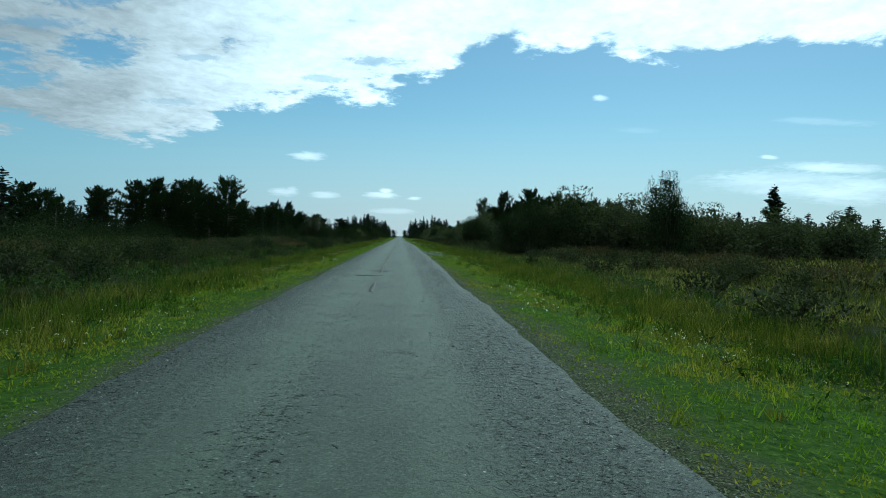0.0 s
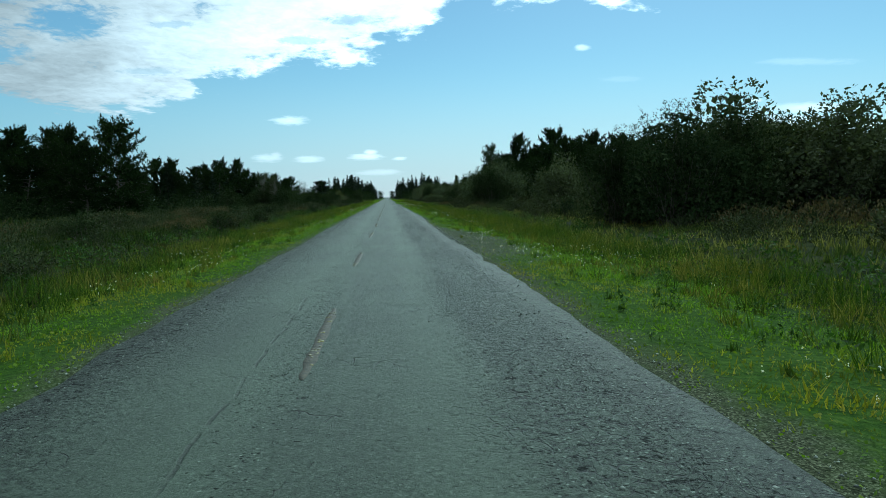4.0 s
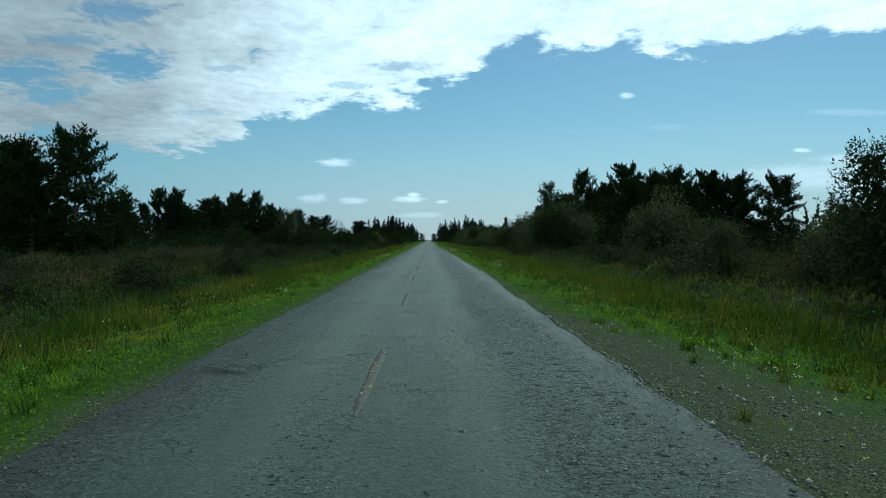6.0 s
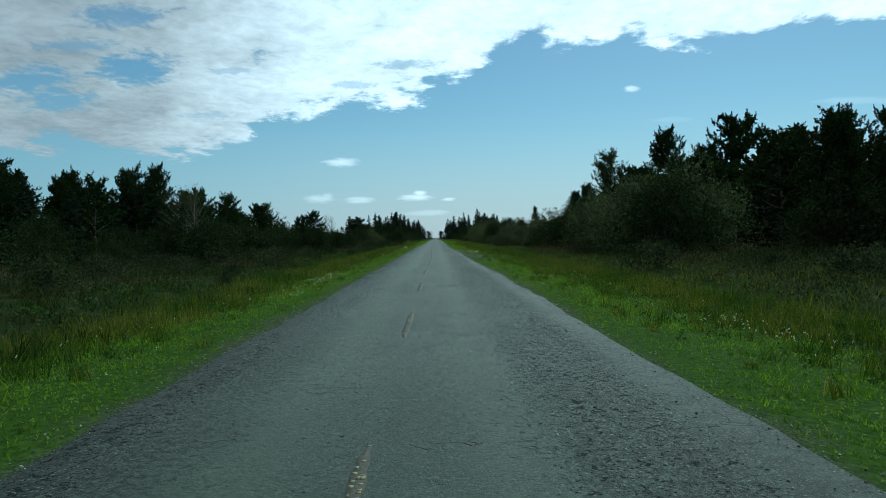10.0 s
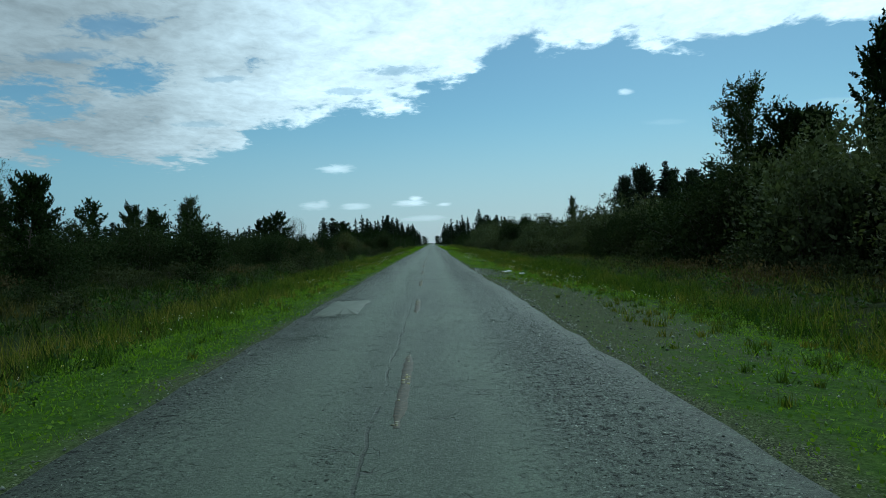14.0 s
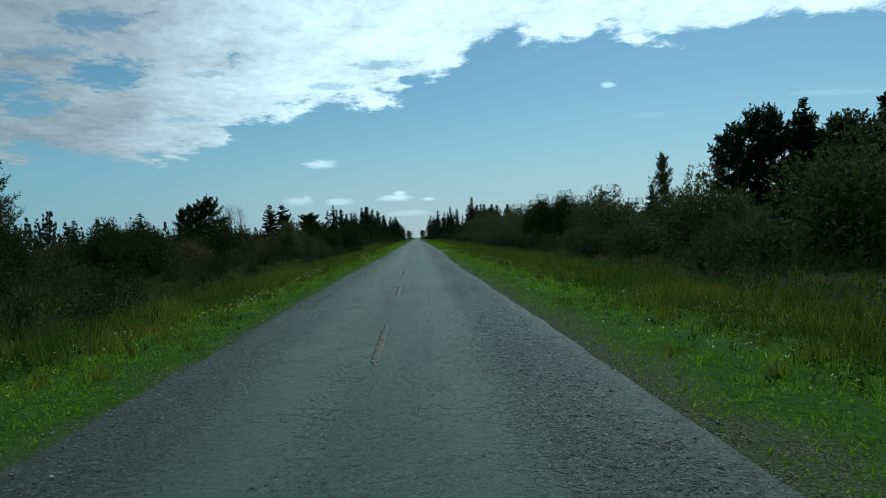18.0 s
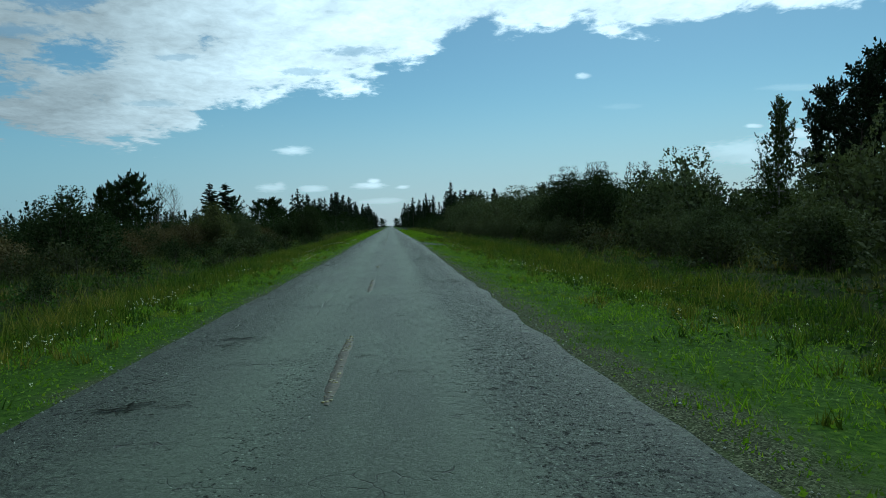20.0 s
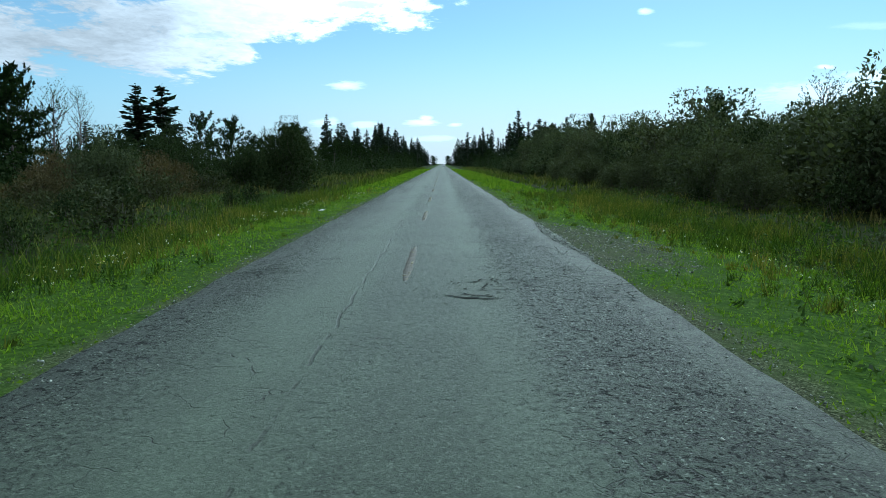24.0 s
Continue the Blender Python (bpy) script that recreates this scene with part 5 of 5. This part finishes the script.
# trees by their places: kind, x, y, height, label, width factor
for kind, x, y, h, label, wide in (
        (TREES, -42, 145, 12.0, L_TREE, 1.0), (TREES, -48, 146, 12.1, L_TREE, 1.0), (TREES, -54, 150, 11.6, L_TREE, 1.0), (SPRUCES, -46, 150, 11.6, L_SPRUCE, 1.0), (SPRUCES, -53.5, 149, 10.5, L_SPRUCE, 1.0), (TREES, -38, 158, 7.0, L_TREE, 1.0), (TREES, -31.6, 142, 5.8, L_TREE, 0.8), (TREES, -58, 143, 10.0, L_TREE, 1.1),
        (TREES, -46, 143, 9.5, L_TREE, 1.2), (TREES, -40, 140, 7.5, L_TREE, 1.2), (TREES, -65, 128, 9.5, L_TREE, 1.1), (TREES, -57, 120, 8.0, L_TREE, 1.2), (TREES, -62, 108, 8.4, L_TREE, 1.1), (TREES, -55, 97, 6.2, L_TREE, 1.2), (TREES, -58, 84, 6.2, L_TREE, 1.2),
        (SPRUCES, -57, 142, 9.0, L_SPRUCE, 1.0), (SPRUCES, -39, 179.6, 8.7, L_SPRUCE, 1.0), (SPRUCES, -35.3, 187, 8.2, L_SPRUCE, 1.0), (SPRUCES, -31.7, 192, 9.2, L_SPRUCE, 1.0), (SPRUCES, -30.0, 193, 8.6, L_SPRUCE, 1.0),
        (TREES, -38.4, 180.9, 9.7, L_TREE, 0.7), (TREES, -41.0, 182.3, 9.7, L_TREE, 0.7), (TREES, -38.5, 184, 7.6, L_TREE, 0.9), (TREES, -35.3, 186, 8.5, L_TREE, 0.8), (TREES, -33, 187, 7.7, L_TREE, 0.9), (TREES, -33.6, 198.5, 10.4, L_TREE, 0.75), (TREES, -29.3, 194.6, 10.2, L_TREE, 0.7), (TREES, -26.2, 194, 7.3, L_TREE, 0.9), (TREES, -23, 197, 7.2, L_TREE, 0.75), (TREES, -43.2, 178, 7.2, L_TREE, 0.9), (TREES, -21.8, 205, 6.4, L_TREE, 0.8),
        (TREES, -34, 184, 8.8, L_TREE, 0.8), (TREES, -37.5, 190.5, 8.6, L_TREE, 0.8), (TREES, -41, 186, 9.0, L_TREE, 0.8), (TREES, -33, 198, 8.2, L_TREE, 0.8), (TREES, -45, 178, 9.0, L_TREE, 0.9), (BARE, -19.2, 175.5, 6.4, L_BARE, 0.9), (BARE, -22, 178.5, 6.6, L_BARE, 1.0), (TALL, -20.5, 177, 6.0, L_BIRCH, 1.0), (TREES, -31.5, 214, 9.0, L_TREE, 0.7), (BARE, -27.7, 211.6, 7.9, L_BARE, 1.0), (TALL, -24.6, 205.0, 5.8, L_BIRCH, 1.1),
        (TALL, -38.6, 283, 10.6, L_BIRCH, 0.85), (TALL, -40.4, 284, 9.6, L_BIRCH, 0.85), (TREES, -47.6, 280.5, 9.6, L_TREE, 0.7), (TREES, -44.5, 281, 8.6, L_TREE, 0.8),
        (TREES, -40.1, 358.5, 11.6, L_TREE, 0.8), (TREES, -43.8, 360.0, 10.4, L_TREE, 0.8), (BARE, -37.6, 361, 10.0, L_BARE, 0.9), (BARE, -35.6, 361.5, 9.4, L_BARE, 0.8), (TREES, -46, 362, 9.8, L_TREE, 0.8), (SPRUCES, -29.0, 360, 9.4, L_SPRUCE, 1.6), (SPRUCES, -26.4, 359.6, 9.3, L_SPRUCE, 1.6),
        (TREES, -40, 490, 12.8, L_TREE, 1.2), (TREES, -34, 470, 9.0, L_TREE, 1.2),
        (TALL, 25.7, 223.4, 14.5, "tall birch with an oval feathery crown", 0.95), (TREES, 31.6, 212.8, 15.9, L_TREE, 0.75), (TREES, 37.7, 206.7, 16.5, L_TREE, 0.8), (TREES, 42, 192, 14.6, L_TREE, 0.9), (TREES, 47, 190, 12.6, L_TREE, 0.9), (SPRUCES, 52.3, 189.6, 12.0, L_SPRUCE, 1.0),
        (TREES, 28.3, 222, 12.0, L_TREE, 0.9), (TREES, 34.5, 210, 13.4, L_TREE, 1.0), (TREES, 40, 199, 14.0, L_TREE, 1.0), (TREES, 44.5, 188, 13.4, L_TREE, 1.0), (TREES, 49, 184, 12.8, L_TREE, 1.0), (TREES, 33, 205, 12.2, L_TREE, 1.0), (TREES, 38, 195, 12.8, L_TREE, 1.0), (TREES, 53, 179, 12.4, L_TREE, 1.0), (TREES, 30.6, 222.3, 11.8, L_TREE, 0.75), (TREES, 35, 216, 12.6, L_TREE, 0.8), (TREES, 29.5, 200, 9.0, L_TREE, 1.0), (TREES, 36, 180, 9.8, L_TREE, 1.0),
        (PINES, 33.6, 290.0, 12.6, L_PINE, 0.85), (PINES, 36.2, 287.0, 13.6, L_PINE, 0.9), (PINES, 37.8, 292.0, 14.6, L_PINE, 0.9), (SPRUCES, 40.5, 289.0, 14.6, L_SPRUCE, 1.3), (PINES, 42.5, 293.0, 14.2, L_PINE, 0.95), (PINES, 44.5, 286.5, 13.0, L_PINE, 0.95), (SPRUCES, 47.8, 287.1, 14.2, L_SPRUCE, 1.3), (PINES, 46.5, 294.0, 13.8, L_PINE, 0.95), (SPRUCES, 50.5, 291.0, 13.4, L_SPRUCE, 1.3), (PINES, 52.5, 285.0, 12.6, L_PINE, 1.0), (PINES, 39.5, 283.0, 11.0, L_PINE, 1.0), (SPRUCES, 53.0, 296.0, 13.2, L_SPRUCE, 1.3), (PINES, 48.5, 281.0, 11.6, L_PINE, 1.0), (PINES, 35.2, 296.0, 12.4, L_PINE, 0.9), (PINES, 57.0, 288.0, 12.6, L_PINE, 1.0),
        (TALL, 22.6, 281.2, 8.7, "young birch with a pointed feathery crown", 0.7), (SPRUCES, 38.8, 333, 9.0, L_SPRUCE, 1.0), (BARE, 21.6, 331.6, 6.8, L_BARE, 1.0), (SPRUCES, 25.0, 412, 10.0, L_SPRUCE, 1.0), (SPRUCES, 24.0, 430, 10.5, L_SPRUCE, 1.0), (TREES, 25, 455, 10.5, L_TREE, 1.0), (SPRUCES, 24, 470, 12.6, L_SPRUCE, 1.1), (SPRUCES, 85, 160, 15.5, L_SPRUCE, 1.2), (SPRUCES, 66, 170, 10.0, L_SPRUCE, 1.0)):
    kind.plant(x, y, h, label, wide=wide)

for kind, x, y, h, label, wide in (
        (NEAR_BUSHES, 16.6, 86.2, 6.2, "tall leafy bush at the edge of the rough land", 0.95), (NEAR_BUSHES, 14.8, 90.5, 5.5, L_BUSH, 0.9), (NEAR_BUSHES, 20.5, 88.0, 6.6, L_BUSH, 1.0), (BUSHES, 19.0, 95.0, 4.8, L_BUSH, 1.0), (BUSHES, 24.5, 91.0, 6.0, L_BUSH, 1.0), (GREY, 19.5, 102, 3.6, L_GREY, 1.0),
        (YELLOWING, -17.8, 314.6, 4.8, "rounded bush with yellowing leaves on one side", 0.9), (GREY, -17.4, 327.5, 2.9, "pale grey-green bush among shrubs", 0.8), (NEAR_BUSHES, -11.8, 347, 5.3, "large round dark bush close to the verge", 0.95), (BUSHES, -16.6, 352, 4.2, L_BUSH, 1.0), (BUSHES, -23.5, 354.5, 5.2, L_BUSH, 0.9),
        (NEAR_BUSHES, 19.0, 311.0, 5.9, L_BUSH, 0.95), (GREY, 17.2, 316.0, 4.8, L_GREY, 0.9), (BUSHES, 22.5, 314.0, 6.2, L_BUSH, 0.9), (BUSHES, 31.0, 376.0, 6.8, L_BUSH, 1.0), (NEAR_BUSHES, 14.8, 299.4, 5.8, "dark dense bush close to the verge", 0.9), (NEAR_BUSHES, 18.0, 302.0, 6.2, L_BUSH, 0.9), (BUSHES, 22.0, 303.0, 6.3, L_BUSH, 0.9), (NEAR_BUSHES, 20.8, 195, 6.4, L_BUSH, 1.0), (GREY, 18.5, 199, 5.4, L_GREY, 0.9)):
    kind.plant(x, y, h, label, wide=wide)

TREES.plant(-31.5, 134.5, 12.1, "tall dark leafy tree at the end of the wood", which=3, wide=0.85)
TREES.plant(-38.0, 137.0, 11.2, L_TREE, which=3, wide=0.9)
TREES.plant(-34.5, 133.0, 9.0, L_TREE, which=5, wide=1.0)
TREES.plant(28.8, 160.3, 10.8, "round dark leafy tree among the bushes", which=3, wide=0.62)
TREES.plant(27.0, 166.5, 10.3, L_TREE, which=4, wide=0.8)
TREES.plant(33.0, 163.0, 9.6, L_TREE, which=5, wide=0.9)
TREES.plant(24.6, 356.0, 8.0, "small round leafy tree standing above the bushes", which=3, wide=0.75)
NEAR_BUSHES.plant(30.6, 80.9, 9.2, "tall round dark leafy bush alone in the rough land", which=0, wide=0.6)
rf = random.Random(12)
MASS = []


def thicket(kinds, xa, xb, ya, yb, ha, hb, count, wide=1.0):
    for i in range(count):
        kind, label = kinds[rf.randrange(len(kinds))]
        y, x = ya + (yb - ya) * (i + rf.random()) / count, rf.uniform(xa, xb)
        if abs(x) > 29 and kind in (TREES, BUSHES, GREY):      # deeper in, simpler plants will do
            kind, label = FT if kind is TREES else FB
        if kind is FAR_BUSHES:      # these run together into one mass
            MASS.append((x, y, rf.uniform(ha, hb), wide * rf.uniform(0.9, 1.15), rf.uniform(0, 6.28)))
            continue
        kind.plant(x, y, rf.uniform(ha, hb), label, wide=wide * rf.uniform(0.9, 1.15), rz=rf.uniform(0, 360))


FB, FT = (FAR_BUSHES, "dense dark green bush in the thick of the wood"), (FAR_TREES, "dark leafy tree in the thick of the wood")
B, G, T, S = (BUSHES, L_BUSH), (GREY, L_GREY), (TREES, L_TREE), (SPRUCES, L_SPRUCE)
# beside the road on the side of the wood
thicket((T,), -72, -52, 30, 135, 5.2, 7.2, 18, 1.2)
thicket((B,), -58, -34, 60, 136, 2.5, 4.0, 12)
thicket((B,), -60, -33, 136, 152, 3.0, 5.0, 16)
thicket((B,), -40, -24, 150, 175, 3.0, 5.0, 9)
thicket((B,), -34, -18, 172, 215, 2.6, 4.6, 16)
thicket((T, B), -44, -28, 195, 285, 5.0, 7.6, 16)
thicket((B,), -34, -17, 215, 305, 2.6, 4.4, 24)
thicket((B,), -40, -22, 305, 360, 2.8, 4.4, 14)
thicket((FB,), -22, -15, 356, 440, 3.0, 4.6, 16)
thicket((FB, FT), -32, -20, 360, 540, 5.0, 8.5, 28)
# beside the road on the other side
thicket((G, G, B), 23, 46, 104, 136, 3.2, 5.0, 18)
thicket((G, B), 22, 44, 135, 175, 4.0, 6.4, 12)
thicket((B, G), 17, 30, 172, 232, 4.2, 7.0, 22)
thicket((T,), 27, 48, 180, 220, 7.5, 10.5, 20, 1.1)
thicket((T, S, T), -46, -29, 174, 216, 6.4, 8.2, 14, 0.9)
thicket((B, G), 18, 32, 228, 262, 3.6, 5.6, 12)
thicket((G, G, B), 17, 34, 262, 300, 3.0, 5.0, 11)
thicket((G, G, B), 15, 32, 303, 360, 2.8, 4.5, 18)
thicket((FB,), 14, 30, 360, 480, 4.0, 6.6, 30)
thicket((T, B), 24, 36, 304, 360, 4.5, 6.2, 7)
thicket((FT, FB), 22, 36, 360, 540, 6.2, 9.0, 24)
for x, y, h in ((26.5, 87, 6.6), (29.5, 90, 6.2), (34, 91, 5.8), (38.5, 88, 5.4), (43, 93, 5.6), (48, 90, 5.2), (53, 95, 5.4), (58, 91, 5.2), (31.5, 99, 6.2), (36.5, 104, 6.4), (46, 105, 6.0), (63, 99, 5.4), (40, 97, 6.0), (22.5, 93, 6.8), (27, 96, 6.6)):
    GREY.plant(x, y, h, L_GREY, wide=1.15)
thicket((FB,), 58, 105, 70, 170, 3.6, 5.4, 34, 1.4)
thicket((FB,), 40, 75, 110, 180, 3.8, 5.4, 18, 1.3)
thicket((FB,), -52, -32, 175, 225, 4.2, 5.6, 22, 1.2)
thicket((FB,), -74, -36, 60, 150, 3.6, 5.0, 30, 1.3)
thicket((FB,), -46, -30, 225, 350, 4.0, 5.4, 26, 1.2)
thicket(((BROWN, "low brownish green bush beyond the verge"),), -30, -17, 250, 356, 1.5, 2.6, 30)
thicket(((GREY, "low grey-green bush beyond the verge"),), 12.5, 20, 250, 345, 1.5, 2.6, 16)
# unbroken belt of bushes along the far end, lower ones in front
belt = random.Random(31)
for i in range(30):
    y = 320 + 3.8 * i + belt.uniform(-1.2, 1.2)
    kind, label = (G, B, G)[i % 3]
    kind.plant(belt.uniform(17.0, 23.0), y, 4.7 + 0.020 * (y - 320) + belt.uniform(-0.5, 0.7), label, wide=belt.uniform(0.85, 1.1), rz=belt.uniform(0, 360))
    GREY.plant(belt.uniform(12.8, 15.5), y + 1.5, belt.uniform(1.8, 3.0), L_GREY, wide=belt.uniform(0.9, 1.2), rz=belt.uniform(0, 360))
# dark shrubs in the rough land
for i in range(60):
    SHRUBS.plant(rf.uniform(-24, -10.5), 20 + 5.5 * i + rf.random() * 5, rf.uniform(0.8, 1.4), "low dark green shrub in rough grass", which=2, wide=1.25)
thicket((T, S), 37, 58, 284, 303, 9.0, 11.0, 12, 1.0)
# low shrubs between the verge and the bushes
thicket(((SHRUBS, L_SHRUB),), -26, -9.5, 12, 150, 0.6, 1.2, 46)
thicket(((SHRUBS, L_SHRUB),), -24, -10.0, 150, 345, 0.6, 1.4, 105)
thicket(((SHRUBS, L_SHRUB),), 9.5, 24, 4, 84, 0.7, 1.2, 30)
thicket(((SHRUBS, L_SHRUB),), 11.0, 19, 96, 345, 0.8, 1.6, 60)

FARS = (FAR_SPRUCES, "distant dark spruce with a pointed top")
thicket((FARS,), -38, -24, 480, 640, 11, 16, 26)
thicket((FARS,), -34, -24, 600, 700, 16, 22, 20)
thicket((FARS,), -28, -14, 690, 1150, 14, 20, 40)
thicket((FARS,), 20, 36, 500, 700, 13, 18, 34)
thicket((FARS,), 12, 26, 660, 1150, 15, 21, 40)
thicket((FB, FT), -24, -13, 440, 760, 4.5, 8, 30, 1.2)
thicket((FB, FT), 13, 24, 480, 800, 4.5, 8, 30, 1.2)
thicket((FARS,), -110, -62, 60, 520, 7.5, 11, 60, 1.6)
thicket((FARS,), 62, 125, 90, 520, 6.5, 10, 60, 1.7)
thicket((FT,), -12, -7, 1180, 1300, 10, 15, 2, 1.2)
thicket((FT,), 8, 14, 1180, 1300, 10, 14, 2, 1.2)


def scrub_mass():
    """All the bushes in the thick of the woods: too many and too close together to count."""
    rng = np.random.default_rng(83)
    V, F, at = [], [], 0
    for x, y, h, wide, turn in MASS:
        m = 680
        a, r, f = rng.uniform(0, 6.283, m), np.sqrt(rng.uniform(0, 1, m)), rng.uniform(0, 1, m) ** 0.8
        lobes = 1 + 0.22 * np.sin(a * 3 + turn) + 0.12 * np.sin(a * 7 + turn * 2)
        top = h * np.sqrt(np.maximum(0.04, 1 - 0.85 * r * r)) * np.minimum(lobes, 1.12) * rng.uniform(0.78, 1.0, m)
        c = np.stack([x + np.cos(a) * r * h * 0.68 * wide, y + np.sin(a) * r * h * 0.68 * wide, ground_z(x, y) + f * top], 1)
        s = h * (0.092 - 0.052 * f)
        v, q = leaf_quads(rng, c, s, s * 0.5, -0.5)
        V.append(v), F.append(q + at)
        at += len(v)
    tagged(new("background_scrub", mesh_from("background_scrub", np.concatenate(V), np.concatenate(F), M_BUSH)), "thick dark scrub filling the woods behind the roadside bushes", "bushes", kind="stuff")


scrub_mass()


def far_wood(x0, x1, y0, y1, n, h0, h1, seed, name, label):
    """Distant wood as one body of ragged cones of sprays, too far to count."""
    rng = np.random.default_rng(seed)
    C, A, S = [], [], []
    for i in range(n):
        x, y, h = rng.uniform(x0, x1), rng.uniform(y0, y1), rng.uniform(h0, h1)
        m = 46
        f = rng.uniform(0.02, 1, m)
        a = rng.uniform(0, 6.283, m)
        r = (1 - f) ** 0.8 * h * 0.17 * rng.uniform(0.5, 1.1, m)
        C.append(np.stack([x + np.cos(a) * r, y + np.sin(a) * r, f * h], 1))
        A.append(np.stack([np.cos(a), np.sin(a), 0.6 + f], 1))
        S.append(np.full(m, h * 0.13))
    C, A, S = np.concatenate(C), np.concatenate(A), np.concatenate(S)
    tagged(new(name, mesh_from(name, *leaf_quads(rng, C, S, S * 0.5, 0.0, A), M_NEEDLE)), label, "woods", kind="stuff")


far_wood(-420, -95, -60, 900, 1100, 9, 14, 71, "far_woods", "distant dark conifer forest beyond the rough land")
far_wood(110, 420, -60, 900, 1000, 9, 14, 72, "far_woods", "distant dark conifer forest beyond the rough land")
far_wood(-120, -30, 1000, 1700, 300, 13, 19, 73, "far_woods", "distant dark conifer forest along the road")
far_wood(26, 130, 1000, 1700, 300, 13, 19, 74, "far_woods", "distant dark conifer forest along the road")


# ---- small things on the verge and far down the road ----
M_PAPER = material("paper", speckle((0.62, 0.61, 0.58), (0.80, 0.80, 0.78), 40.0), 0.3, (0.5, 0.004), 0.7)
M_CAR = material("car paint", speckle((0.50, 0.51, 0.52), (0.60, 0.61, 0.62), 3.0), 0.5, None, 0.3)
M_GLASS = material("dark glass", speckle((0.010, 0.012, 0.014), (0.02, 0.022, 0.024), 2.0), 0.6, None, 0.08)
M_RUBBER = material("rubber", speckle((0.012, 0.012, 0.012), (0.03, 0.03, 0.03), 30.0), 0.3, None, 0.85)
M_LAMP = material("red lamp glass", speckle((0.25, 0.01, 0.01), (0.4, 0.02, 0.02), 10.0), 0.5, None, 0.2)


def litter(x, y, size, seed):
    """Crumpled sheet of paper lying on the grass."""
    rng = np.random.default_rng(seed)
    n = 7
    g = np.linspace(-0.5, 0.5, n)
    v = [(a * size + rng.normal() * size * 0.04, b * size * 0.7 + rng.normal() * size * 0.04, 0.05 + abs(rng.normal()) * size * 0.13) for b in g for a in g]
    f = [(j * n + i, j * n + i + 1, j * n + n + i + 1, j * n + n + i) for j in range(n - 1) for i in range(n - 1)]
    ob = new("litter", mesh_from("litter", v, f, M_PAPER))
    ob.matrix_basis = pose(x, y, ground_z(x, y), 0, 0, seed * 40)
    tagged(ob, "crumpled piece of white paper lying in the grass", "litter", "litter on the verge")


for i, (x, y, sz) in enumerate(((4.4, 207.6, 0.32), (4.9, 205.4, 0.28), (4.0, 206.4, 0.26), (5.3, 152.6, 0.13), (5.5, 152.0, 0.10), (-4.6, 318.0, 0.22))):
    litter(x, y, sz, 3 + i)


def box_bevel(name, size, at, mat, parent, bevel=0.05, top=(1.0, 1.0), shift=0.0):
    """Rounded block whose top may be narrower and set back."""
    bm = bmesh.new()
    bmesh.ops.create_cube(bm, size=1.0)
    for w in bm.verts:
        k = top if w.co.z > 0 else (1.0, 1.0)
        w.co = Vector((w.co.x * size[0] * k[0], w.co.y * size[1] * k[1] + (shift if w.co.z > 0 else 0), w.co.z * size[2]))
    bmesh.ops.bevel(bm, geom=bm.edges[:], offset=bevel, segments=2, affect="EDGES")
    me = bpy.data.meshes.new(name)
    bm.to_mesh(me)
    bm.free()
    me.materials.append(mat)
    ob = part(name, me, parent)
    ob.location = at
    return ob


def far_car(x, y):
    car = new("car")
    box_bevel("body", (1.75, 4.3, 0.62), (0, 0, 0.62), M_CAR, car, 0.10, (0.95, 0.97))
    box_bevel("cabin", (1.6, 2.3, 0.58), (0, -0.1, 1.18), M_CAR, car, 0.08, (0.82, 0.66), 0.1)
    box_bevel("rear_window", (1.25, 0.05, 0.36), (0, -1.06, 1.20), M_GLASS, car, 0.015, (0.88, 1.0), 0.14)
    for sx in (-1, 1):
        box_bevel("side_window", (0.05, 1.6, 0.32), (sx * 0.755, 0.0, 1.22), M_GLASS, car, 0.015, (1.0, 0.75), 0.06)
        box_bevel("tail_lamp", (0.26, 0.06, 0.15), (sx * 0.68, -2.13, 0.78), M_LAMP, car, 0.02)
        for yy in (-1.35, 1.35):
            bm = bmesh.new()
            bmesh.ops.create_cone(bm, cap_ends=True, segments=20, radius1=0.32, radius2=0.32, depth=0.2, matrix=Matrix.Rotation(radians(90), 4, "Y"))
            bmesh.ops.bevel(bm, geom=bm.edges[:], offset=0.02, segments=1, affect="EDGES")
            me = bpy.data.meshes.new("wheel")
            bm.to_mesh(me)
            bm.free()
            me.materials.append(M_RUBBER)
            part("wheel", me, car).location = (sx * 0.78, yy, 0.32)
    car.matrix_basis = pose(x, y, 0.005)
    tagged(car, "small pale car far down the road, seen from behind", "car")


far_car(1.0, 700.0)
